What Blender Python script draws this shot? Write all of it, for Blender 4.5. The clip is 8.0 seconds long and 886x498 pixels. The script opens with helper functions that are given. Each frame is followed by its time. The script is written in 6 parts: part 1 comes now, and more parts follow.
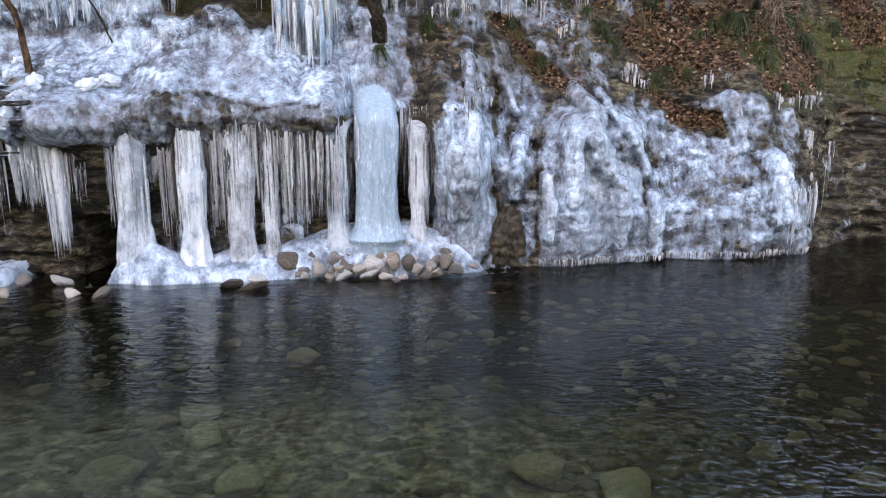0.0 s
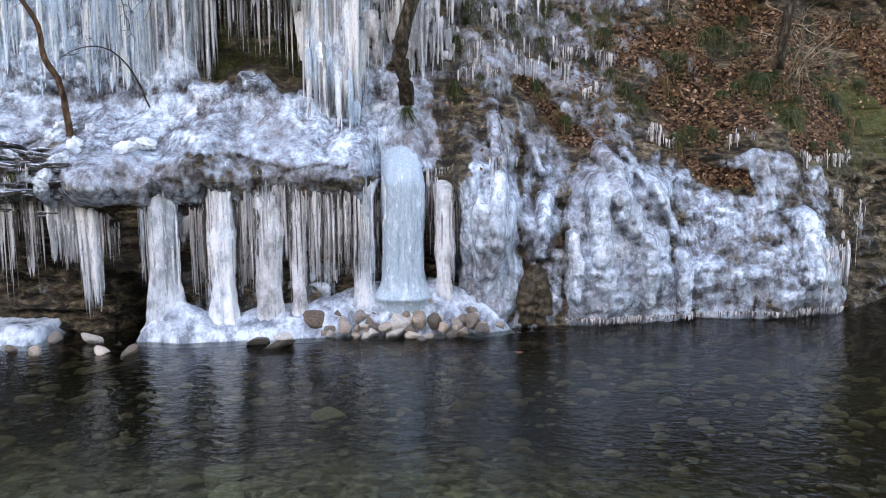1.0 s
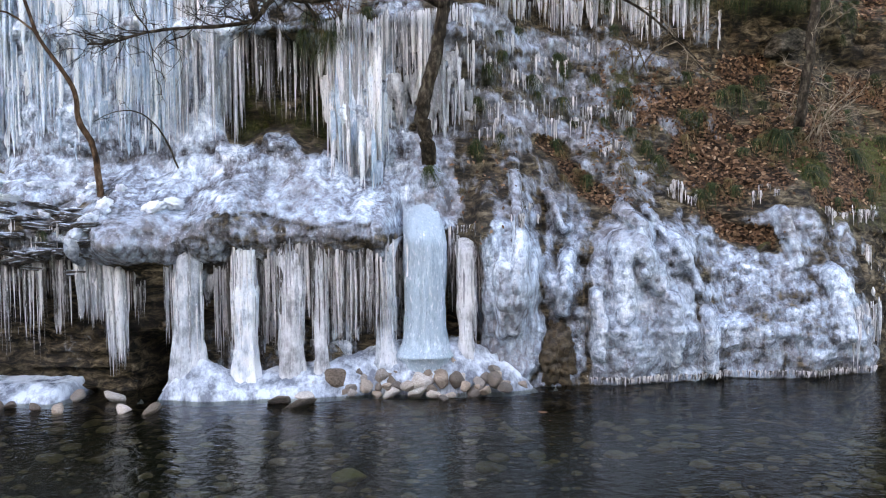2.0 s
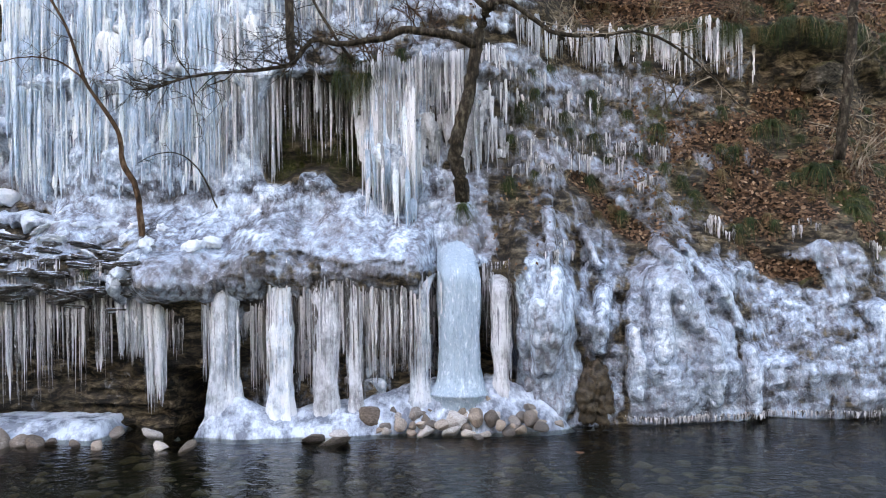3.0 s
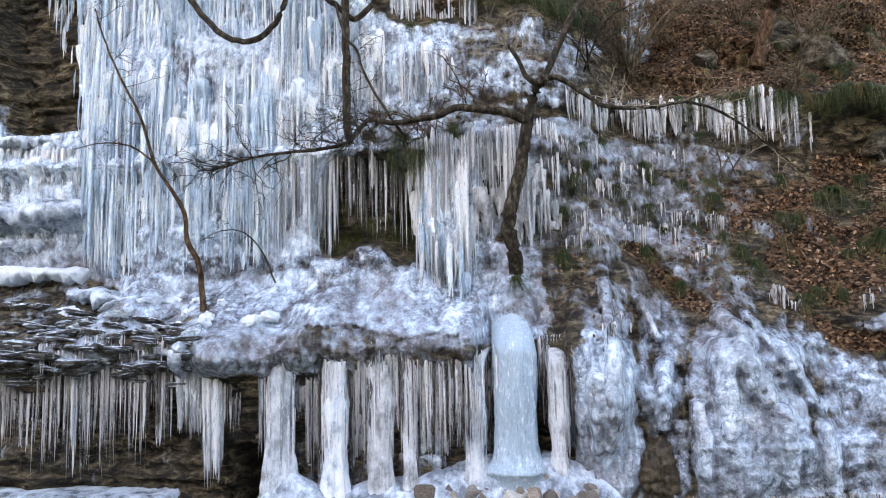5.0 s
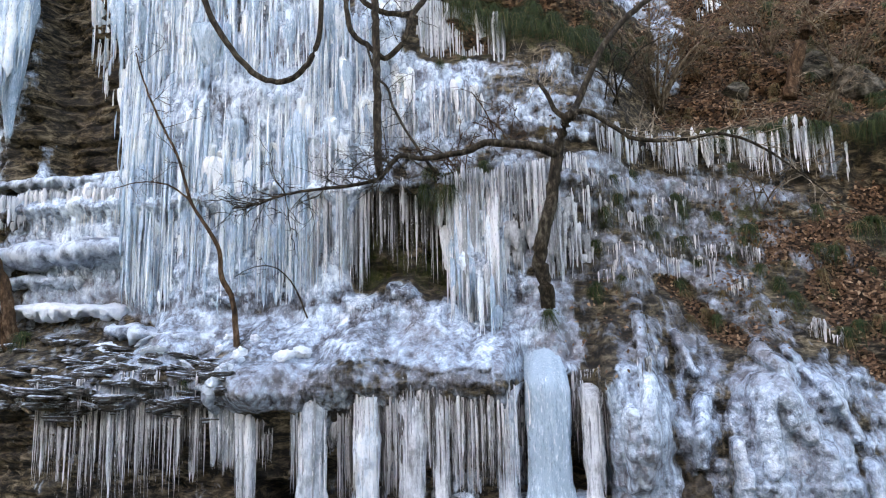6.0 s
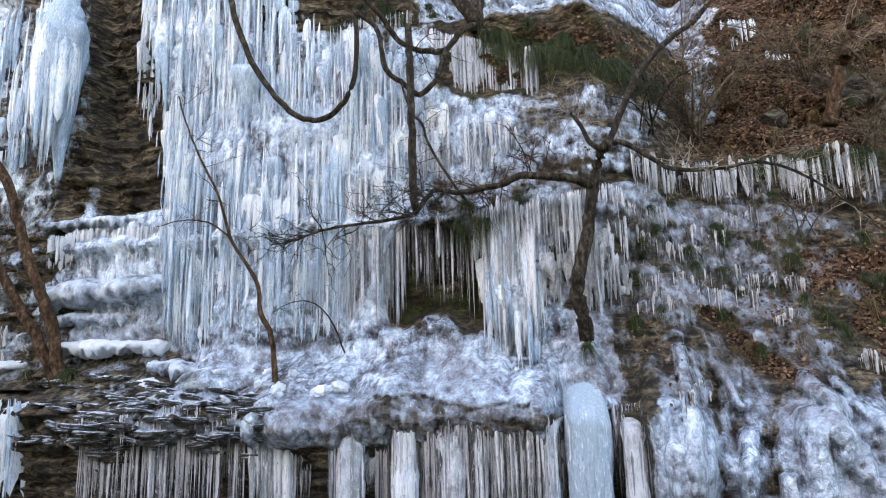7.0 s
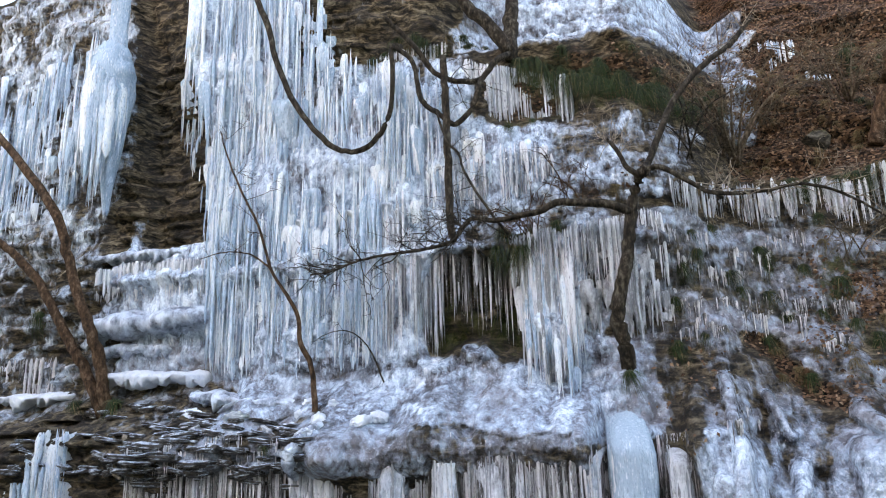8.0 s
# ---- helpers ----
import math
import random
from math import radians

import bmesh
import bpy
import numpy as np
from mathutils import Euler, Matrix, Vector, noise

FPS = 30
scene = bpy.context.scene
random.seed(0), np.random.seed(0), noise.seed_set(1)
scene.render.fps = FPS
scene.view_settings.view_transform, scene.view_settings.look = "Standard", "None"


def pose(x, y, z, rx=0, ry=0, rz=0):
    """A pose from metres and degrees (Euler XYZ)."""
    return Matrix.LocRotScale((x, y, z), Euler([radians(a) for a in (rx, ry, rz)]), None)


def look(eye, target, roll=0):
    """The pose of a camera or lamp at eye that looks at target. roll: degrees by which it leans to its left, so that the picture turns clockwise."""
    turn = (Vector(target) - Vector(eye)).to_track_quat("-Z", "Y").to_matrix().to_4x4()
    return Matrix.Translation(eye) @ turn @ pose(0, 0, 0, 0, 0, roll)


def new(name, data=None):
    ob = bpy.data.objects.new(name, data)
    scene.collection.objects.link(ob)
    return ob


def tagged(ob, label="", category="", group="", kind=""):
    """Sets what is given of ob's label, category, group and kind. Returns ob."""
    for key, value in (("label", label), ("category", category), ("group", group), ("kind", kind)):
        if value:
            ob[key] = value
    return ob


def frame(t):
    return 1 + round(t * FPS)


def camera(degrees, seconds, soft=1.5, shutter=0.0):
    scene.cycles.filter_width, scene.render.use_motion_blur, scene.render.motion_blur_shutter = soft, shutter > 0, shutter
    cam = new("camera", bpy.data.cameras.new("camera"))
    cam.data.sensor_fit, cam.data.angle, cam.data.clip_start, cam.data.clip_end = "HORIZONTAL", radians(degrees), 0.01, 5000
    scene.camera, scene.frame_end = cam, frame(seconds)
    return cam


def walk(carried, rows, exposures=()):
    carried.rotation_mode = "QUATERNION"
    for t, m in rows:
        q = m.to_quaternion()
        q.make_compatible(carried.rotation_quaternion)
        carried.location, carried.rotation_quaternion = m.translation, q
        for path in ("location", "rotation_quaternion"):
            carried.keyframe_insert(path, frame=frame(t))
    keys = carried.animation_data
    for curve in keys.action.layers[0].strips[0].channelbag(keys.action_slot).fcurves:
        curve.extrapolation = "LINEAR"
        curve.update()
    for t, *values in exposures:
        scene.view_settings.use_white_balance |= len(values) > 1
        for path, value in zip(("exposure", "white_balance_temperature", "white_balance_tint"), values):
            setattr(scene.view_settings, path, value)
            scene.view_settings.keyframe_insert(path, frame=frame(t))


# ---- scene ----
# ---------------- camera: it stands on the near bank and tilts up while it pans ----------------
cam = camera(64.24, 8.0, 1.1)
PATH = [
    (0.0, 0.0, -12.0, 0.0),
    (0.5, 1.28, -9.89, -0.16),
    (1.0, 2.12, -7.24, -0.34),
    (1.5, 2.81, -4.63, -0.44),
    (1.7, 3.19, -3.72, -0.51),
    (2.8, 6.01, -0.10, -0.88),
    (3.0, 6.57, 0.49, -0.95),
    (3.5, 7.84, 1.95, -1.08),
    (4.0, 8.95, 3.42, -1.21),
    (4.5, 9.82, 4.87, -1.25),
    (4.7, 10.21, 5.51, -1.28),
    (5.8, 12.73, 8.82, -1.40),
    (6.0, 13.29, 9.33, -1.42),
    (6.5, 14.73, 10.78, -1.48),
    (7.0, 16.18, 12.12, -1.63),
    (7.5, 17.67, 13.40, -1.66),
    (8.0, 19.24, 14.51, -1.74),
]
EYE = Vector((0.0, 0.0, 3.0))


def aim(yaw, pitch, roll):
    """The pose at EYE, turned left by yaw, up by pitch and leaning by roll."""
    y, p = radians(yaw), radians(pitch)
    ahead = Vector((-math.sin(y) * math.cos(p), math.cos(y) * math.cos(p), math.sin(p)))
    return look(EYE, EYE + ahead, roll)


walk(cam, [(t, aim(a, b, c)) for t, a, b, c in PATH], [(0.0, 3.48, 8000, 24), (4.5, 3.48, 7850, 22), (8.0, 3.26, 7700, 21)])

# ---------------- light: open winter sky, an unseen hill added behind the camera keeps the gorge in shade ----------
world = bpy.data.worlds.new("sky")
scene.world = world
world.use_nodes = True
sky = world.node_tree.nodes.new("ShaderNodeTexSky")
sky.sky_type = "NISHITA"
sky.sun_disc = False
sky.sun_elevation = radians(14)
sky.sun_rotation = radians(195)
world.node_tree.nodes["Background"].inputs["Strength"].default_value = 0.15
world.node_tree.links.new(sky.outputs["Color"], world.node_tree.nodes["Background"].inputs["Color"])

sun = new("sun", bpy.data.lights.new("sun", "SUN"))
sun.data.energy = 3.0
sun.data.angle = radians(0.5)
sun.data.color = (1.0, 0.93, 0.82)
sun.matrix_world = look((-25.1, -93.7, 24.2), (0, 0, 0))


# ---------------- noise ----------------
def smooth(a, b, x):
    t = np.clip((np.asarray(x, float) - a) / (b - a), 0, 1)
    return t * t * (3 - 2 * t)


def lattice(i, j, seed):
    h = (i.astype(np.int64) * 374761393 + j.astype(np.int64) * 668265263 + seed * 144269504) & 0xFFFFFFFF
    h = ((h ^ (h >> 13)) * 1274126177) & 0xFFFFFFFF
    h = ((h ^ (h >> 16)) * 2246822519) & 0xFFFFFFFF
    return (h ^ (h >> 15)) / 4294967296.0


def value(x, y, seed=0):
    x, y = np.broadcast_arrays(np.asarray(x, float), np.asarray(y, float))
    i, j = np.floor(x), np.floor(y)
    u, v = x - i, y - j
    u, v = u * u * (3 - 2 * u), v * v * (3 - 2 * v)
    a, b = lattice(i, j, seed), lattice(i + 1, j, seed)
    c, d = lattice(i, j + 1, seed), lattice(i + 1, j + 1, seed)
    return (a * (1 - u) + b * u) * (1 - v) + (c * (1 - u) + d * u) * v


def fbm(x, y, seed=0, octaves=4):
    total, amp, norm = 0.0, 1.0, 0.0
    for k in range(octaves):
        total = total + amp * value(np.asarray(x) * 2 ** k + 7.3 * k, np.asarray(y) * 2 ** k + 3.1 * k, seed + k)
        norm, amp = norm + amp, amp * 0.5
    return total / norm


def billow(x, y, seed=0, octaves=3):
    """Round knobs with sharp seams between them, 0 to 1."""
    total, amp, norm = 0.0, 1.0, 0.0
    for k in range(octaves):
        total = total + amp * np.abs(2 * value(np.asarray(x) * 2 ** k + 1.7 * k, np.asarray(y) * 2 ** k, seed + k) - 1)
        norm, amp = norm + amp, amp * 0.5
    return np.sqrt(np.clip(total / norm, 0, 1))


# ---------------- the cliff's form ----------------
SHORE_X = [-24, -11, -7, -5, -2, 0.5, 1.5, 5, 7, 9, 12, 24]
SHORE_Y = [11.8, 11.2, 11.3, 11.5, 11.7, 12.2, 12.8, 13.4, 13.8, 15.4, 15.9, 18]
LEFT_Z = [-3.5, 0, 1.2, 1.6, 2.0, 2.3, 2.55, 2.75, 2.95, 3.4, 3.9, 4.3, 6.2, 6.45, 6.8, 8.6, 9.2, 11, 14, 17, 22, 60]
LEFT_D = [0.75, 0.75, 0.70, 0.58, 0.44, 0.32, 0.14, 0.02, 0.08, 0.7, 1.4, 1.6, 1.7, 1.45, 1.75, 1.9, 2.1, 2.3, 2.7, 3.2, 8, 60]
RIGHT_Z = [-3.5, 0, 1, 2, 3, 4, 5, 6.2, 6.7, 7.9, 8.2, 9.2, 11, 14, 20, 60]
RIGHT_D = [-0.1, 0, 0.25, 0.6, 1.0, 1.55, 2.2, 2.8, 3.0, 2.6, 3.0, 3.8, 4.6, 6.5, 13, 60]


def shore(x):
    return np.interp(x, SHORE_X, SHORE_Y)


def near_lip(x, z):
    """How much the ledges rise and fall along the cliff."""
    return (0.55 * (fbm(x * 0.55, x * 0, 101, 3) - 0.5) + 0.32 * (fbm(x * 2.3, z * 0.3, 102, 3) - 0.5)) * smooth(0.3, 2.2, z)


def form(x, z):
    """The cliff's smooth depth at x along it and height z."""
    w = smooth(-0.8, 1.4, x)
    z = z + near_lip(x, z)
    back = 1.8 * smooth(11.2, 12.4, z) * smooth(-5.2, -3.6, x) * (1 - smooth(1, 3, x))
    return shore(x) + (1 - w) * np.interp(z, LEFT_Z, LEFT_D) + w * np.interp(z, RIGHT_Z, RIGHT_D) + back


def wobble(x, z):
    """The ragged edges of all patches: positions shifted by noise."""
    return x + 1.5 * (fbm(x * 0.7, z * 0.6, 31, 5) - 0.5), z + 1.3 * (fbm(x * 0.7, z * 0.6, 47, 5) - 0.5)


def box(w, x0, x1, z0, z1, soft=0.35):
    """1 inside a patch of the cliff, with a soft edge; w: wobbled x and z."""
    x, z = w
    return smooth(x0 - soft, x0 + soft, x) * (1 - smooth(x1 - soft, x1 + soft, x)) * smooth(z0 - soft, z0 + soft, z) * (1 - smooth(z1 - soft, z1 + soft, z))


def hump(x, z, cx, cz, rx, rz):
    return np.exp(-((x - cx) / rx) ** 2 - ((z - cz) / rz) ** 2)


def gully(x, z):
    """The bare brown rock between the two tall falls."""
    c = -11.1 - 0.26 * (z - 7.3)
    return (1 - smooth(0.85, 1.25, np.abs(x - c + 0.3 * (fbm(x, z * 0.7, 5, 2) - 0.5)))) * smooth(7.2, 7.6, z)


def niche(x, z):
    """The recess in which the blue column stands."""
    return smooth(-1.85, -1.55, x) * (1 - smooth(-0.45, -0.05, x)) * smooth(0.7, 1.2, z) * (1 - smooth(2.9, 3.9, z))


def hollow(x, z):
    """The mossy hollow behind the thin icicles."""
    return box(wobble(x, z), -4.7, -3.1, 4.4, 6.1, 0.2)


def bare(x, z):
    """Patches of leaves and earth that break the ice."""
    w = wobble(x, z)
    c = 1.15 + 0.75 * (4.6 - z)
    strip = (1 - smooth(0.1, 0.5, np.abs(w[0] - c))) * smooth(3.0, 3.4, z) * (1 - smooth(4.4, 4.8, z))
    return np.clip(strip + 0.9 * (1 - smooth(0.08, 0.32, np.abs(w[1] - 2.85 + 0.5 * (w[0] - 4.6)))) * smooth(4.1, 4.6, w[0]) * (1 - smooth(5.5, 5.9, w[0])) + 0.2 * box(w, -0.7, 0.5, 2.9, 4.3, 0.45), 0, 1)


# thick smooth tongues of ice on the right: from, to, half width
TONGUES = (
    (0.41, 3.8, 0.45, 2.7, 0.12), (1.05, 3.45, 1.3, 2.7, 0.11), (2.45, 3.12, 2.9, 2.7, 0.2), (2.95, 3.1, 3.4, 2.45, 0.13), (2.3, 2.55, 2.35, 1.3, 0.2),
    (2.65, 2.5, 2.95, 1.8, 0.26), (3.4, 2.5, 3.85, 1.7, 0.16), (1.4, 2.3, 1.25, 1.3, 0.15), (3.9, 1.2, 4.0, 0.2, 0.18), (0.55, 2.7, 0.4, 1.1, 0.2), (0.2, 2.2, 0.2, 1.0, 0.14),
    (5.6, 3.0, 5.75, 2.1, 0.16), (6.4, 1.9, 6.5, 0.8, 0.2), (1.9, 1.6, 1.85, 0.5, 0.14), (3.2, 1.5, 3.3, 0.4, 0.17))


def tongues(x, z):
    """Round backs of the thick ice tongues, 0 to 1."""
    u, v = x + 0.16 * (fbm(x * 2.6, z * 2.6, 171, 3) - 0.5), z + 0.16 * (fbm(x * 2.6, z * 2.6, 172, 3) - 0.5)
    best = np.zeros_like(x)
    for x0, z0, x1, z1, r in TONGUES:
        t = np.clip(((u - x0) * (x1 - x0) + (v - z0) * (z1 - z0)) / ((x1 - x0) ** 2 + (z1 - z0) ** 2), 0, 1)
        d = np.hypot(u - x0 - t * (x1 - x0), v - z0 - t * (z1 - z0)) / r
        np.maximum(best, np.sqrt(np.clip(1 - d * d, 0, 1)) * (1 - 0.4 * t), out=best)
    return best


def ice_cover(x, z):
    m = np.zeros_like(x)
    w = wobble(x, z)

    def lay(amount, *patch):
        np.maximum(m, amount * box(w, *patch), out=m)

    lay(1.0, -12.5, -3.9, 4.1, 10.2)
    lay(1.0, -12.5, -8.2, 9.8, 17.5)
    lay(0.72, -8.4, -3.9, 9.8, 11.4, 0.25)
    lay(0.34, -8.4, -3.9, 11.0, 17.5)
    lay(0.60, -24, -13, 7.0, 17.5)
    lay(0.55, -24, -9, 3.4, 7.2)
    lay(0.95, -13.5, -9.2, 5.0, 6.1, 0.25)
    lay(1.0, -10, -8.5, 4.5, 7.2)
    lay(0.97, -8.6, -1.7, 3.1, 4.5, 0.25)
    lay(0.66, -9.2, -1.7, 2.6, 3.2, 0.2)
    lay(0.50, -11.5, -7.0, 2.2, 3.6, 0.3)
    lay(0.36, -24, -5.6, -1, 2.7, 0.2)
    lay(0.52, -5.5, -0.9, -1, 2.7, 0.2)
    lay(0.66, -4.0, -0.2, 5.4, 8.8)
    lay(1.0, -3.0, -1.8, 3.1, 6.0, 0.2)
    lay(1.0, -4.6, -1.9, 7.1, 9.4)
    lay(0.9, -4.5, 2.2, 11.3, 15)
    lay(0.62, -2.4, 0.6, 7.0, 9.4)
    lay(0.56, -2.0, 1.2, 2.6, 6.9)
    lay(0.62, -0.3, 2.2, 2.8, 4.4)
    lay(0.95, -2.0, -0.6, 2.9, 4.6, 0.2)
    lay(0.62, -9.0, -0.9, 2.0, 2.9, 0.2)
    lay(0.60, -0.5, 3.6, 3.0, 6.6)
    lay(0.45, 3.0, 4.8, 3.0, 6.6)
    lay(0.9, -0.2, 1.0, 0.0, 3.6, 0.25)
    lay(0.74, 0.9, 2.0, -1, 3.3)
    lay(0.86, 1.9, 4.1, -1, 3.1, 0.25)
    lay(0.70, 3.9, 7.5, -1, 3.0)
    lay(0.85, -0.6, 3.6, 6.2, 6.8, 0.25)
    lay(0.5, 0.9, 5.3, 6.4, 7.5)
    lay(0.85, 0.9, 1.9, 9.3, 12)
    lay(0.36, 7.4, 12, -1, 3.4)
    lay(1.0, -6.9, -5.4, 2.1, 3.2, 0.15)
    lay(0.97, 0.38, 0.72, 2.5, 3.8, 0.12)
    lay(0.9, 1.05, 1.35, 2.4, 3.4, 0.12)
    band = 1 - smooth(0.15, 0.45, np.abs(z - (5.1 - 0.28 * x)))
    np.maximum(m, 0.9 * band * smooth(-0.6, 0.2, x) * (1 - smooth(2.6, 3.6, x)), out=m)
    return np.maximum(m * (1 - gully(x, z)) * (1 - hollow(x, z)) * (1 - 0.9 * bare(x, z)), smooth(0, 0.5, tongues(x, z))) * smooth(-0.12, 0.02, z)


def clear_cover(x, z):
    """Where the ice is a thin clear glaze over the dark rock."""
    w = wobble(x, z)
    m = 0.5 * box(w, -9.5, -1.6, 3.2, 4.1, 0.3) + 0.75 * box(w, -9.5, -1.6, 2.5, 3.2, 0.25) + 0.5 * box(w, -6.8, -5.3, 2.1, 2.9, 0.15) + 0.4 * box(w, 0.0, 7.5, -0.2, 3.4) + 1.3 * box(w, -1.4, 4.6, 3.3, 6.8) + 0.4 * box(w, -9, -0.9, 2.0, 2.9) + 0.5 * box(w, -24, -9, 2.5, 4.6)
    return np.clip(0.2 + m + 1.3 * (fbm(x * 0.9, z * 0.7, 88, 4) - 0.5), 0, 1)


def leaf_cover(x, z):
    w = wobble(x, z)
    m = (0.25 + 0.9 * smooth(0.42, 0.62, fbm(x * 0.9, z * 1.3, 191, 4))) * box(w, 2.2, 24, 3.3, 6.5) + 0.75 * box(w, 1.2, 24, 7.9, 20)
    m = m + bare(x, z) + 0.6 * box(w, -3.4, 1.0, 9.4, 11.2) + 0.5 * box(w, -2.2, -0.6, 7.2, 8.4)
    return np.clip(m, 0, 1)


def moss_cover(x, z):
    w = wobble(x, z)
    m = 0.25 * box(w, -0.6, 3.4, 4.6, 6.9) + 0.3 * box(w, 2.5, 24, 3.4, 6.4) + 0.5 * hollow(x, z)
    m = m + 0.4 * box(w, -3.4, 1.0, 9.2, 11.2) + 0.4 * box(w, 4, 24, 7.5, 14) + 0.5 * box(w, 6.5, 24, 2.6, 5)
    return np.clip(m, 0, 1)


def strata(x, z):
    """Thin shale beds, each standing out by its own amount, 0 to 1."""
    zz = z + 0.10 * x * 0.4 + 0.35 * (fbm(x * 0.35, z * 0.3, 9, 3) - 0.5)
    bed = np.floor(zz * 7.5)
    edge = zz * 7.5 - bed
    step = lattice(bed, np.floor(x * 0.55 + 3.7 * lattice(bed, bed * 0, 3)), 12)
    nxt = lattice(bed + 1, np.floor(x * 0.55 + 3.7 * lattice(bed + 1, bed * 0, 3)), 12)
    return step + (nxt - step) * smooth(0.78, 1.0, edge)


def falls(x, z):
    """Where water ran straight down and froze in flutes, 0 to 1."""
    w = wobble(x, z)
    m = box(w, -12.5, -4.4, 4.6, 17.5) + box(w, -24, -13, 7.5, 17.5) + box(w, -4.6, -1.9, 7.3, 10.5) + box(w, -3.0, -1.8, 3.4, 5.9, 0.2)
    m = m + 0.8 * box(w, -24, 1.0, -1, 2.5, 0.2) + 0.6 * box(w, -0.1, 1.0, 0.7, 3.0, 0.2) + 0.25 * box(w, 1.9, 7.6, -1, 1.6)
    return np.clip(m, 0, 1)


def flow(x, z, w, h, seed):
    """Overlapping tongues of ice, each with a round head and a long tail below it, 0 to 1."""
    gx, gz = np.floor(x / w), np.floor(z / h)
    best = np.zeros_like(x)
    for i in (-1, 0, 1):
        for j in (-1, 0, 1, 2):
            p, q = gx + i, gz + j
            size = 0.6 + 0.8 * lattice(p, q, seed + 2)
            dx = (x - (p + lattice(p, q, seed)) * w) / (w * size)
            dz = (z - (q + lattice(p, q, seed + 1)) * h) / (h * size)
            fall = np.where(dz > 0, np.sqrt(np.clip(1 - (dz / 0.35) ** 2, 0, 1)), np.clip(1 + dz / 1.1, 0, 1) ** 0.7)
            np.maximum(best, np.sqrt(np.clip(1 - dx * dx, 0, 1)) * fall * (0.6 + 0.4 * lattice(p, q, seed + 3)), out=best)
    return best


def knobs(x, z):
    """The thickness of the ice: round knobs and hanging runs, 0 to 1."""
    u, v = x + 0.16 * (fbm(x * 1.7, z * 1.7, 63, 3) - 0.5), z + 0.2 * (fbm(x * 1.7, z * 1.7, 64, 3) - 0.5)
    lumps = 0.50 * flow(u, v, 0.50, 0.62, 61) + 0.34 * flow(u, v, 0.21, 0.30, 62) + 0.16 * billow(u * 7.0, v * 5.0, 66, 1)
    u = x + 0.10 * (fbm(x * 2, z * 1.2, 67, 2) - 0.5)
    flutes = 0.46 * flow(u, z, 0.34, 1.5, 68) + 0.34 * flow(u, z, 0.13, 0.8, 69) + 0.20 * billow(u * 1.2, z * 1.1, 60, 2)
    f = falls(x, z)
    thick = tongues(x, z)
    return (lumps * (1 - f) + flutes * f) * (1 - 0.6 * thick) + 0.62 * thick


def cliff_y(x, z):
    """The cliff's depth with beds, knobs and ice on it."""
    x, z = np.broadcast_arrays(np.asarray(x, float), np.asarray(z, float))
    ice, leaf = ice_cover(x, z), leaf_cover(x, z)
    y = form(x, z) + 0.55 * gully(x, z) + 0.4 * hollow(x, z) + 0.8 * niche(x, z)
    near = 1 - smooth(18, 24, z)
    stone = np.clip(1 - 0.8 * ice - 0.55 * leaf, 0.1, 1)
    bedded = 0.12 + 0.88 * (1 - smooth(-7.5, -5.5, x)) * (1 - 0.8 * ice) * (1 - 0.85 * gully(x, z)) + 0.08 * gully(x, z) + 0.5 * smooth(7, 8.5, x) * (1 - smooth(3, 4, z))
    y = y - near * stone * (0.42 * np.clip(bedded, 0, 1) * (strata(x, z) - 0.4) + 0.75 * (fbm(x * 1.1, z * 1.5, 21, 6) - 0.5) + 0.22 * (billow(x * 2.2, z * 3.0, 24, 3) - 0.5))
    y = y - near * (0.8 * (fbm(x * 0.5, z * 0.5, 77, 4) - 0.5))
    right = smooth(-0.2, 0.6, x) * (1 - smooth(3.0, 3.8, z))
    shelf = (1 - smooth(-1.6, -1.0, x)) * smooth(2.5, 2.8, z) * (1 - smooth(3.9, 4.4, z))
    y = y - near * ice * (0.40 + 0.12 * right - 0.22 * shelf) * knobs(x, z)
    y = y - near * ice * (0.07 * billow(x * 5.5, z * 4.0, 161, 2) + 0.035 * billow(x * 12, z * 9, 163, 1)) * (1 - 0.5 * shelf)
    y = y - near * leaf * 0.45 * (fbm(x * 1.4, z * 1.8, 15, 5) - 0.5)
    y = y - near * 1.3 * smooth(0.5, 2, x) * smooth(7.6, 8.6, z) * (fbm(x * 0.7, z * 1.5, 16, 5) - 0.5)
    y = y - 0.42 * hump(x, z, -6.1, 2.6, 0.46, 0.36) - 0.16 * tongues(x, z)
    y = y - 0.50 * hump(x, z, 2.75, 1.9, 0.85, 1.1) - 0.28 * hump(x, z, 3.55, 1.2, 0.6, 1.2) - 0.22 * hump(x, z, 2.3, 0.7, 0.5, 0.6)
    y = y - 0.35 * hump(x, z, 2.65, 2.95, 0.35, 0.25) - 0.35 * hump(x, z, 2.55, 2.4, 0.42, 0.3) - 0.30 * hump(x, z, 3.35, 2.45, 0.25, 0.5)
    y = y + 0.9 * smooth(-6.3, -6.0, x) * (1 - smooth(-5.7, -5.4, x)) * (1 - smooth(0.7, 1.2, z))
    y = y - 0.42 * hump(x, z, 6.3, 1.0, 1.2, 1.0) - 0.2 * hump(x, z, 5.0, 1.2, 0.6, 0.8) - 0.3 * hump(x, z, 0.5, 1.9, 0.4, 0.9)
    y = y - 0.25 * hump(x, z, 1.45, 1.6, 0.35, 0.7)
    return y


